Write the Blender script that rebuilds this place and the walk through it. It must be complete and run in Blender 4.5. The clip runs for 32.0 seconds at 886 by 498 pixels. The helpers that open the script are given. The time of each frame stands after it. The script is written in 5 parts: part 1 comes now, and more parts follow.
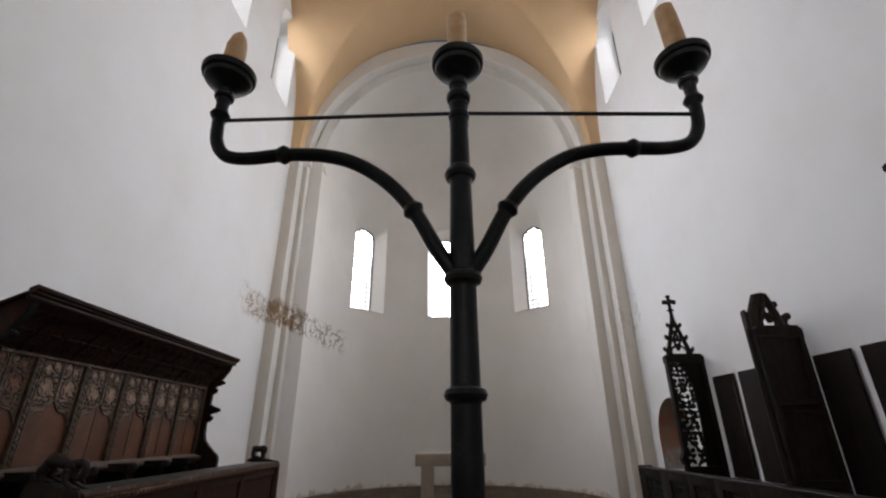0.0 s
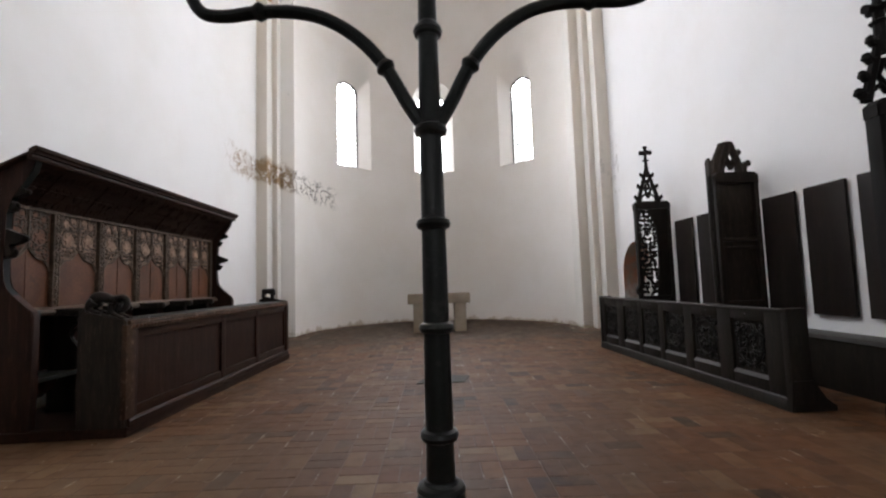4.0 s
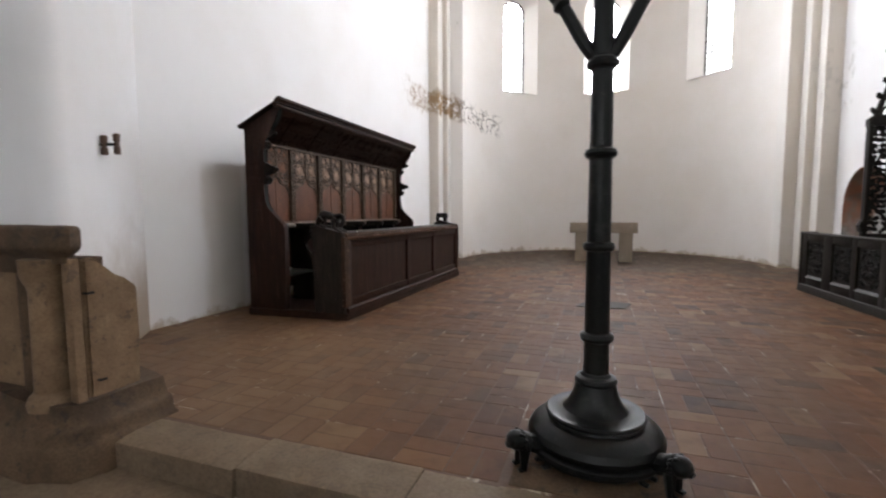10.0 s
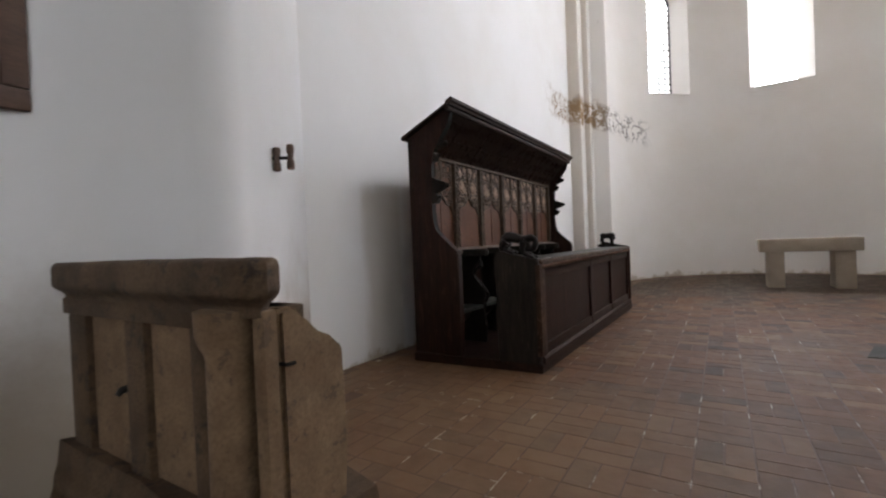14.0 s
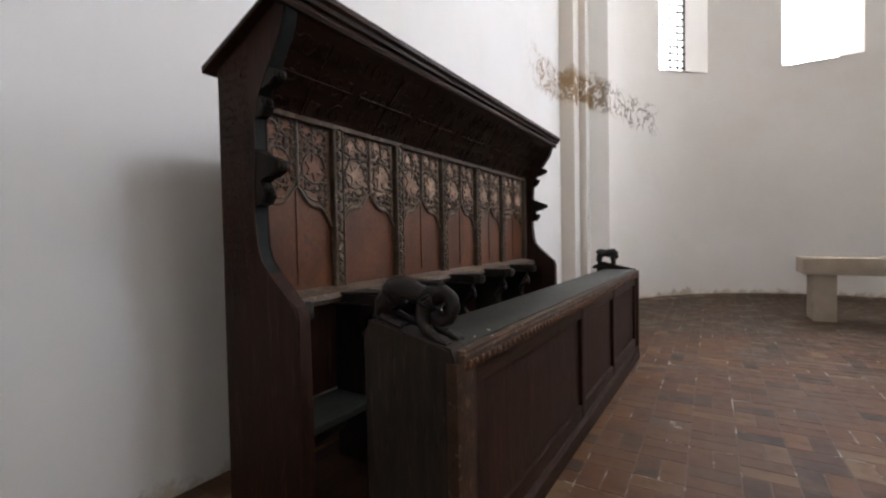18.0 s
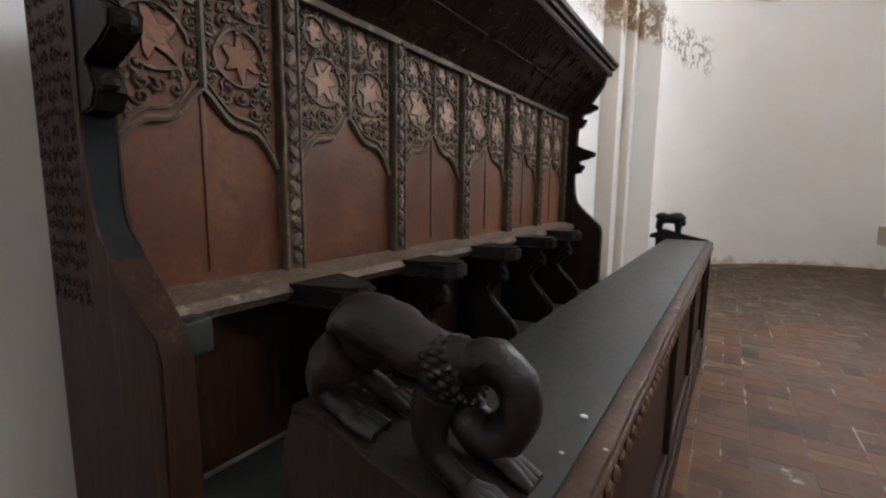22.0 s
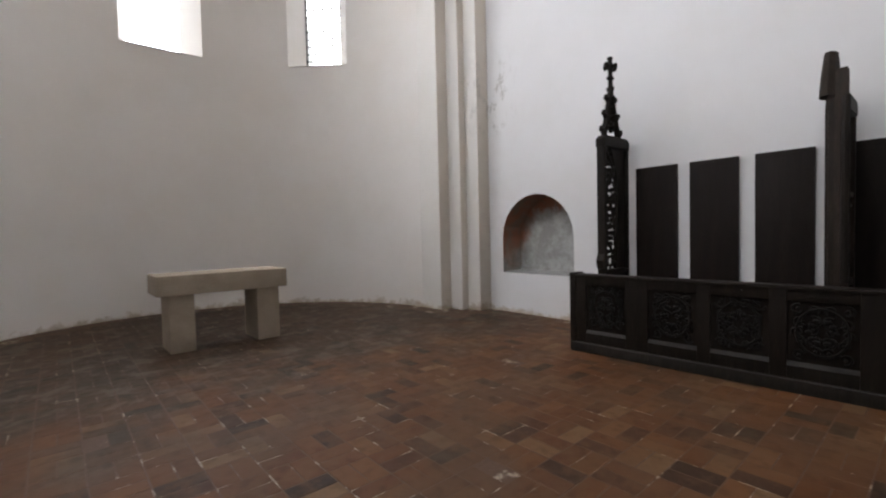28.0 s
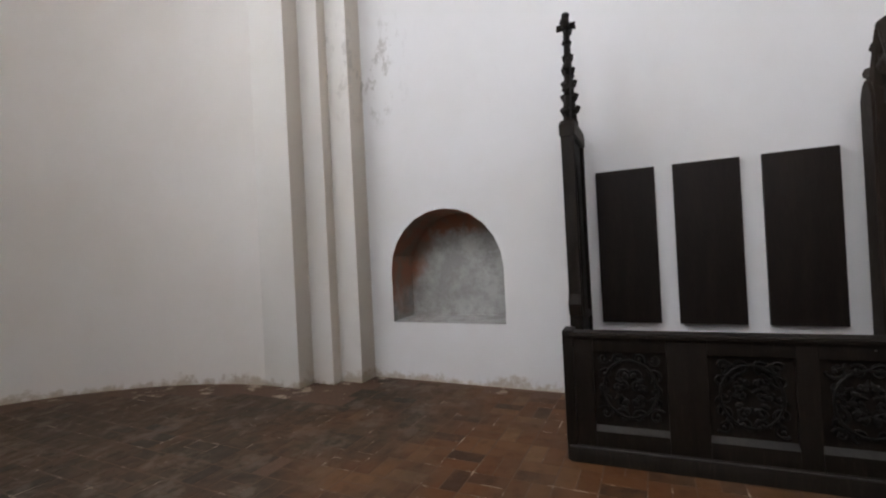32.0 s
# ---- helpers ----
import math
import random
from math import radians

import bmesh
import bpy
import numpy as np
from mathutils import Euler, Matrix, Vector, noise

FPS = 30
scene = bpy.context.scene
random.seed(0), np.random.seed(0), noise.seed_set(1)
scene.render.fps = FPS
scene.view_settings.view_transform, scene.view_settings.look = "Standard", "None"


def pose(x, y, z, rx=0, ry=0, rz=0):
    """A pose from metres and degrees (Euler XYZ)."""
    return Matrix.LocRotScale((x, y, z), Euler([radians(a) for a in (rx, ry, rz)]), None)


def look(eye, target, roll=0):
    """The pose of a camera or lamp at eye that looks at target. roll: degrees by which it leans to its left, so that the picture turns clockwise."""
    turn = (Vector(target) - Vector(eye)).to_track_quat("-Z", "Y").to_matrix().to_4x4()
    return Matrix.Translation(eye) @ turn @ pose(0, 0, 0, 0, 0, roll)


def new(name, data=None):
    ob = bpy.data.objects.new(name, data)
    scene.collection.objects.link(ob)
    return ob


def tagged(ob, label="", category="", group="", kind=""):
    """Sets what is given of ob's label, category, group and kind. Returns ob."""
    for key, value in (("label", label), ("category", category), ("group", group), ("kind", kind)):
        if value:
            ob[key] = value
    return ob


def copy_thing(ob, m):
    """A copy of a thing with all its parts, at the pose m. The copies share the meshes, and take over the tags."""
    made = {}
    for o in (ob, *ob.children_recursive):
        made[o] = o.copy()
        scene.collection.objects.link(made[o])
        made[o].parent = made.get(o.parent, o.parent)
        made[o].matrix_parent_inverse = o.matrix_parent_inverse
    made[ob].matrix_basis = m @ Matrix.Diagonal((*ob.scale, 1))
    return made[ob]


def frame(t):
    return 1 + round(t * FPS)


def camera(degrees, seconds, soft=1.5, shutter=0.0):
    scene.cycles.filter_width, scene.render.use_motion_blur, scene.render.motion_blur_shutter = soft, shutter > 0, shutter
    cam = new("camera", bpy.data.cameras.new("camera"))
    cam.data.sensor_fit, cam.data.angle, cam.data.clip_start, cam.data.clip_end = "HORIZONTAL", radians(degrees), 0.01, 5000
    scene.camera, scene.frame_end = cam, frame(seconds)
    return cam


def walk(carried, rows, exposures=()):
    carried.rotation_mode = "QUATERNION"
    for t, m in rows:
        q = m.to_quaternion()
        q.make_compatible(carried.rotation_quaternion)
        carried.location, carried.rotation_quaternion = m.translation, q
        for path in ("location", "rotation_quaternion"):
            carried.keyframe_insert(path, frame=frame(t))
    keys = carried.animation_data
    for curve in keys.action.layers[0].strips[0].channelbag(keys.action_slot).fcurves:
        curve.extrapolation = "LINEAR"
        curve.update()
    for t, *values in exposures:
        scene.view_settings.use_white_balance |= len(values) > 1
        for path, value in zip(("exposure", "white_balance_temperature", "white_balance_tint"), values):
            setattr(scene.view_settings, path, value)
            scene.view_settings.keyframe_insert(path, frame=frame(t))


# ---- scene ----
cam = camera(90.0, 32.0, soft=2.1, shutter=0.4)
PATH = [
    (0, (-0.037, 0.016, 1.47), (-0.031, 1.861, 2.242), -0.4),
    (0.5, (-0.071, 0.005, 1.475), (-0.018, 1.864, 2.211), -0.2),
    (1, (-0.078, 0.012, 1.472), (0.007, 1.878, 2.186), 0.2),
    (1.5, (-0.090, -0.007, 1.454), (0.017, 1.87, 2.136), 1.6),
    (2, (-0.114, -0.044, 1.422), (0.003, 1.849, 2.057), 1.4),
    (2.5, (-0.101, -0.053, 1.402), (0.018, 1.871, 1.935), 0.1),
    (3, (-0.047, -0.111, 1.382), (0.051, 1.85, 1.765), -0.6),
    (3.5, (0.013, -0.232, 1.356), (0.086, 1.753, 1.589), -1.0),
    (4, (0.045, -0.333, 1.331), (0.087, 1.661, 1.482), -1.8),
    (4.5, (0.027, -0.374, 1.295), (0.045, 1.626, 1.306), -1.9),
    (6.5, (-0.078, -0.471, 1.263), (0.013, 1.512, 1.027), -2.1),
    (7, (-0.091, -0.479, 1.25), (0.016, 1.488, 0.903), -1.8),
    (7.5, (-0.081, -0.479, 1.24), (0.035, 1.475, 0.83), -1.4),
    (8, (-0.016, -0.502, 1.227), (0.093, 1.447, 0.791), -1.0),
    (8.5, (0.067, -0.558, 1.22), (0.127, 1.384, 0.744), -0.4),
    (9, (0.092, -0.644, 1.253), (-0.091, 1.317, 0.908), 0.0),
    (9.5, (0.09, -0.697, 1.285), (-0.349, 1.245, 1.089), -0.3),
    (10, (0.047, -0.712, 1.302), (-0.616, 1.168, 1.143), -0.3),
    (10.5, (-0.088, -0.711, 1.305), (-0.863, 1.13, 1.198), 0.5),
    (11, (-0.274, -0.705, 1.31), (-1.2, 1.065, 1.212), 0.0),
    (11.5, (-0.413, -0.611, 1.3), (-1.467, 1.086, 1.216), -0.7),
    (12, (-0.568, -0.514, 1.306), (-1.679, 1.148, 1.244), -0.7),
    (12.5, (-0.8, -0.491, 1.302), (-1.927, 1.161, 1.264), -1.2),
    (13, (-1.045, -0.409, 1.3), (-2.169, 1.245, 1.266), -1.7),
    (13.5, (-1.213, -0.245, 1.302), (-2.315, 1.424, 1.278), -2.1),
    (14, (-1.379, -0.053, 1.271), (-2.445, 1.639, 1.242), -2.4),
    (14.5, (-1.579, 0.26, 1.294), (-2.412, 2.078, 1.304), -2.4),
    (16.5, (-1.889, 1.547, 1.567), (-2.726, 3.363, 1.627), -0.7),
    (17, (-1.876, 1.828, 1.569), (-2.78, 3.611, 1.627), -1.0),
    (17.5, (-1.85, 2.095, 1.534), (-2.832, 3.837, 1.564), -0.9),
    (18, (-1.99, 2.427, 1.506), (-3.026, 4.136, 1.451), -1.1),
    (18.5, (-2.122, 2.696, 1.504), (-3.197, 4.376, 1.357), -1.5),
    (19, (-2.217, 2.955, 1.516), (-3.43, 4.537, 1.363), -2.2),
    (19.5, (-2.388, 3.169, 1.484), (-3.617, 4.735, 1.293), -2.3),
    (20, (-2.557, 3.308, 1.512), (-3.788, 4.87, 1.3), -2.0),
    (20.5, (-2.671, 3.399, 1.5), (-3.855, 4.992, 1.261), -1.9),
    (21, (-2.718, 3.438, 1.496), (-3.876, 5.048, 1.235), -1.2),
    (21.5, (-2.702, 3.439, 1.497), (-3.817, 5.077, 1.228), -0.4),
    (22, (-2.652, 3.403, 1.513), (-3.713, 5.077, 1.248), 0.6),
    (22.5, (-2.509, 3.298, 1.539), (-3.552, 4.99, 1.322), 0.8),
    (23, (-2.34, 3.138, 1.546), (-3.384, 4.84, 1.421), 0.7),
    (23.5, (-2.236, 2.964, 1.578), (-3.271, 4.674, 1.531), -0.3),
    (24, (-2.137, 2.81, 1.604), (-2.849, 4.678, 1.551), -2.3),
    (24.5, (-2.058, 2.784, 1.604), (-2.278, 4.771, 1.539), -2.6),
    (25, (-2.016, 2.986, 1.606), (-1.896, 4.981, 1.527), -3.2),
    (25.5, (-1.902, 3.227, 1.603), (-1.571, 5.198, 1.513), -3.6),
    (26, (-1.852, 3.52, 1.577), (-1.372, 5.459, 1.478), -3.1),
    (26.5, (-1.836, 3.887, 1.599), (-1.105, 5.747, 1.507), -3.2),
    (28.5, (-1.486, 5.429, 1.495), (-0.079, 6.848, 1.412), -1.1),
    (29, (-1.326, 5.733, 1.533), (0.163, 7.065, 1.433), -1.4),
    (29.5, (-1.23, 6.091, 1.502), (0.39, 7.262, 1.423), -1.8),
    (30, (-1.04, 6.43, 1.505), (0.598, 7.576, 1.436), -2.2),
    (30.5, (-0.829, 6.747, 1.615), (0.855, 7.824, 1.554), -2.6),
    (31, (-0.603, 7.083, 1.626), (1.16, 8.028, 1.603), -2.7),
    (31.5, (-0.411, 7.361, 1.655), (1.376, 8.258, 1.63), -3.1),
    (32, (-0.201, 7.588, 1.616), (1.608, 8.44, 1.632), -2.9),
]
EXPOSURES = [(0, -1.08), (2, -1.06), (3, -0.76), (4, -0.5), (7, 0.25), (8, 0.38), (9, 0.35), (10, -0.08), (12, -0.38), (14, -0.44), (17, -0.42), (18, -0.26), (19, -0.12), (20, -0.16), (22, -0.08), (23, -0.2), (24, -0.38), (25, -0.56), (26, -0.66), (30, -0.75), (32, -0.7)]
walk(cam, [(t, look(eye, target, roll)) for t, eye, target, roll in PATH], EXPOSURES)

# ---- world, sun, daylight ----
world = bpy.data.worlds.new("sky")
scene.world = world
world.use_nodes = True
wn = world.node_tree
sky = wn.nodes.new("ShaderNodeTexSky")
sky.sky_type, sky.sun_disc, sky.sun_elevation, sky.sun_rotation = "NISHITA", False, radians(48), radians(200)
wn.nodes["Background"].inputs["Strength"].default_value = 0.1
wn.links.new(sky.outputs["Color"], wn.nodes["Background"].inputs["Color"])
sun = new("sun", bpy.data.lights.new("sun", "SUN"))
sun.data.energy, sun.data.angle, sun.data.color = 0.6, radians(20), (1.0, 0.96, 0.9)
sun.matrix_world = look((0, 0, 30), (Vector((0, 0, 30)) - Vector((math.sin(radians(200)) * 0.67, math.cos(radians(200)) * 0.67, 0.74))))

DAY = (0.875, 0.89, 0.965)
# NAVE_W feeds the fill lamps at the added nave windows
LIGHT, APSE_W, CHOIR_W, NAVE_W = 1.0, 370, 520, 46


def daylight(eye, way, wide, high, watts, out=0.0, dip=0.0):
    """The sky's light at a window, falling inward and, by the dip in degrees, downward."""
    level = Vector(way).normalized()
    eye = Vector(eye) - out * level + Vector((0, 0, out * math.tan(radians(dip)) * 0.8))
    way = level - Vector((0, 0, math.tan(radians(dip))))
    lamp = new("window_light", bpy.data.lights.new("window_light", "AREA"))
    lamp.data.shape, lamp.data.size, lamp.data.size_y = "RECTANGLE", wide, high
    lamp.data.energy, lamp.data.color, lamp.data.spread = watts * LIGHT, DAY, radians(125)
    z = -Vector(way).normalized()
    x = Vector((0, 0, 1)).cross(z).normalized()
    y = z.cross(x)
    m = Matrix((x, y, z)).transposed().to_4x4()
    m.translation = eye
    lamp.matrix_world = m
    return lamp


# ---- materials ----
def nodes_of(name):
    m = bpy.data.materials.new(name)
    m.use_nodes = True
    return m, m.node_tree, m.node_tree.nodes["Principled BSDF"]


def mixed(t, fac, a, b):
    n = t.nodes.new("ShaderNodeMix")
    n.data_type = "RGBA"
    for socket, v in ((n.inputs[0], fac), (n.inputs[6], a), (n.inputs[7], b)):
        if isinstance(v, (tuple, list)):
            socket.default_value = (*v, 1.0)
        elif isinstance(v, (int, float)):
            socket.default_value = v
        else:
            t.links.new(v, socket)
    return n.outputs[2]


def maths(t, op, a, b=0.0, c=0.0):
    n = t.nodes.new("ShaderNodeMath")
    n.operation = op
    for socket, v in zip(n.inputs, (a, b, c)):
        if isinstance(v, (int, float)):
            socket.default_value = v
        else:
            t.links.new(v, socket)
    return n.outputs[0]


def noisy(t, scale, detail=4.0, rough=0.55, stretch=(1, 1, 1), offset=(0, 0, 0)):
    co, mp, nz = t.nodes.new("ShaderNodeTexCoord"), t.nodes.new("ShaderNodeMapping"), t.nodes.new("ShaderNodeTexNoise")
    mp.inputs["Scale"].default_value, mp.inputs["Location"].default_value = stretch, offset
    nz.inputs["Scale"].default_value, nz.inputs["Detail"].default_value, nz.inputs["Roughness"].default_value = scale, detail, rough
    t.links.new(co.outputs["Object"], mp.inputs["Vector"])
    t.links.new(mp.outputs["Vector"], nz.inputs["Vector"])
    return nz.outputs["Fac"]


def stepped(t, value, low, high):
    n = t.nodes.new("ShaderNodeMapRange")
    n.interpolation_type = "SMOOTHSTEP"
    n.inputs["From Min"].default_value, n.inputs["From Max"].default_value = low, high
    t.links.new(value, n.inputs["Value"])
    return n.outputs["Result"]


def bumped(t, bsdf, height, strength, distance):
    n = t.nodes.new("ShaderNodeBump")
    n.inputs["Strength"].default_value, n.inputs["Distance"].default_value = strength, distance
    t.links.new(height, n.inputs["Height"])
    t.links.new(n.outputs["Normal"], bsdf.inputs["Normal"])


def surface(name, a, b, rough=0.6, scale=3.0, fine=40.0, metal=0.0, bump=0.3, depth=0.004, stretch=(1, 1, 1), worn=None, gloss=None):
    """A surface of two tones, with grain, wear and relief."""
    m, t, s = nodes_of(name)
    big, small = noisy(t, scale, 5, 0.6, stretch), noisy(t, fine, 3, 0.6, stretch, (3, 1, 7))
    colour = mixed(t, stepped(t, big, 0.32, 0.68), a, b)
    shade = mixed(t, maths(t, "MULTIPLY", stepped(t, small, 0.35, 0.75), 0.45), colour, tuple(c * 0.55 for c in a))
    if worn:
        patch = maths(t, "MULTIPLY", stepped(t, noisy(t, scale * 2.3, 6, 0.7, stretch, (9, 4, 2)), 0.56, 0.64), 0.8)
        shade = mixed(t, patch, shade, worn)
    t.links.new(shade, s.inputs["Base Color"])
    s.inputs["Metallic"].default_value = metal
    t.links.new(maths(t, "MULTIPLY_ADD", small, 0.25, rough - 0.12), s.inputs["Roughness"])
    if gloss is not None:
        s.inputs["Specular IOR Level"].default_value = gloss
    bumped(t, s, maths(t, "ADD", maths(t, "MULTIPLY", big, 0.7), small), bump, depth)
    return m


def place_of(t):
    g, sp = t.nodes.new("ShaderNodeNewGeometry"), t.nodes.new("ShaderNodeSeparateXYZ")
    t.links.new(g.outputs["Position"], sp.inputs["Vector"])
    return sp.outputs["X"], sp.outputs["Y"], sp.outputs["Z"]


def plaster(name, base, fresco=False, damp=True):
    """Limewashed plaster: brushed unevenness, hairline stains, flaking dirt at the foot, remains of a painted frieze,
    shadows put into the tone.
    """
    m, t, s = nodes_of(name)
    cloud, brush, fine = noisy(t, 0.55, 4, 0.6), noisy(t, 3.5, 5, 0.65, (1, 1, 0.35)), noisy(t, 55, 3, 0.6)
    dark = tuple(c * k for c, k in zip(base, (0.95, 0.94, 0.92)))
    colour = mixed(t, stepped(t, cloud, 0.35, 0.7), base, dark)
    colour = mixed(t, maths(t, "MULTIPLY", stepped(t, brush, 0.5, 0.75), 0.25), colour, tuple(c * 0.93 for c in base))
    x, y, z = place_of(t)
    if damp:
        ragged = maths(t, "ADD", z, maths(t, "MULTIPLY", noisy(t, 2.3, 6, 0.75), -0.8))
        foot = maths(t, "SUBTRACT", 1.0, stepped(t, ragged, -0.42, -0.28))
        colour = mixed(t, maths(t, "MULTIPLY", foot, 0.75), colour, (0.4, 0.32, 0.22))
    else:
        # the pedestal's shade, painted brown low on the nave's wall by the pier
        ragged = maths(t, "ADD", z, maths(t, "MULTIPLY", maths(t, "SUBTRACT", noisy(t, 1.6, 5, 0.7, (1, 1, 1), (5, 1, 0)), 0.5), 0.9))
        foot = maths(t, "MULTIPLY", maths(t, "SUBTRACT", 1.0, stepped(t, ragged, 0.25, 1.45)), maths(t, "SUBTRACT", 1.0, stepped(t, x, -4.3, -3.6)))
        colour = mixed(t, maths(t, "MULTIPLY", foot, 0.85), colour, (0.33, 0.26, 0.185))
    if fresco:
        # the stall end's shadow, painted brown on the wall beside it
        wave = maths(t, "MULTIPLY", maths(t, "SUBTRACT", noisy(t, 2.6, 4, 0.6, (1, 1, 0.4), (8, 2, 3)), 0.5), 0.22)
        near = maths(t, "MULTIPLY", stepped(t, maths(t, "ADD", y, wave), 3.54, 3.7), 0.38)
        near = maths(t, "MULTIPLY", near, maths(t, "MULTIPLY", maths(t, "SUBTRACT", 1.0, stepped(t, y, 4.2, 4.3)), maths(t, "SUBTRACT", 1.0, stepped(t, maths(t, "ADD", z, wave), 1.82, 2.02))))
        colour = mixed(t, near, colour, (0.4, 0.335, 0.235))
        # remains of a painted vine band: brown on the responds, thin grey-brown tendrils beside them
        mid = maths(t, "SUBTRACT", 4.42, maths(t, "MULTIPLY", maths(t, "MAXIMUM", maths(t, "ADD", x, 4.2), 0.0), 0.3))
        fade = maths(t, "MULTIPLY", stepped(t, y, 9.3, 10.4), maths(t, "SUBTRACT", 1.0, stepped(t, x, -3.35, -2.95)))
        off = maths(t, "ABSOLUTE", maths(t, "SUBTRACT", z, mid))
        off = maths(t, "ADD", off, maths(t, "MULTIPLY", maths(t, "SUBTRACT", noisy(t, 2.2, 4, 0.6, (1, 1, 1), (1, 5, 2)), 0.5), 0.5))
        band = maths(t, "MULTIPLY", fade, maths(t, "SUBTRACT", 1.0, stepped(t, off, 0.2, 0.42)))
        vein = maths(t, "SUBTRACT", 1.0, stepped(t, maths(t, "ABSOLUTE", maths(t, "SUBTRACT", noisy(t, 3.6, 5, 0.6, (1, 1, 1), (2, 0, 0)), 0.5)), 0.012, 0.045))
        on_pier = maths(t, "MULTIPLY", stepped(t, x, -4.6, -4.5), maths(t, "SUBTRACT", 1.0, stepped(t, x, -3.85, -3.72)))
        blot = maths(t, "MULTIPLY", on_pier, stepped(t, noisy(t, 4.2, 6, 0.7, (1, 1, 0.8), (6, 2, 3)), 0.41, 0.5))
        tint = mixed(t, stepped(t, x, -4.0, -3.6), (0.24, 0.145, 0.06), (0.2, 0.185, 0.16))
        mark = maths(t, "MULTIPLY", band, maths(t, "MAXIMUM", maths(t, "MULTIPLY", vein, 0.95), maths(t, "MULTIPLY", blot, 0.9)))
        colour = mixed(t, mark, colour, tint)
        streak = stepped(t, noisy(t, 5.0, 6, 0.75, (1, 1, 0.5), (7, 3, 1)), 0.6, 0.72)
        high = maths(t, "MULTIPLY", maths(t, "MULTIPLY", stepped(t, z, 4.2, 5.0), maths(t, "SUBTRACT", 1.0, stepped(t, z, 7.5, 9.0))), maths(t, "MULTIPLY", stepped(t, y, 10.2, 10.8), maths(t, "SUBTRACT", 1.0, stepped(t, x, -3.6, -3.3))))
        colour = mixed(t, maths(t, "MULTIPLY", maths(t, "MULTIPLY", high, streak), 0.45), colour, (0.36, 0.33, 0.28))
    # grey mould by the respond on the other side
    spot = maths(t, "MULTIPLY", maths(t, "MULTIPLY", stepped(t, y, 10.2, 10.8), stepped(t, x, 4.3, 4.6)), maths(t, "MULTIPLY", stepped(t, z, 3.2, 3.7), maths(t, "SUBTRACT", 1.0, stepped(t, z, 4.3, 5.0))))
    colour = mixed(t, maths(t, "MULTIPLY", maths(t, "MULTIPLY", spot, stepped(t, noisy(t, 5.0, 6, 0.75, (1, 1, 0.6), (4, 2, 6)), 0.52, 0.62)), 0.6), colour, (0.36, 0.34, 0.3))
    t.links.new(colour, s.inputs["Base Color"])
    s.inputs["Roughness"].default_value, s.inputs["Specular IOR Level"].default_value = 0.92, 0.2
    bumped(t, s, maths(t, "ADD", maths(t, "MULTIPLY", brush, 1.0), maths(t, "MULTIPLY", fine, 0.25)), 0.25, 0.008)
    return m


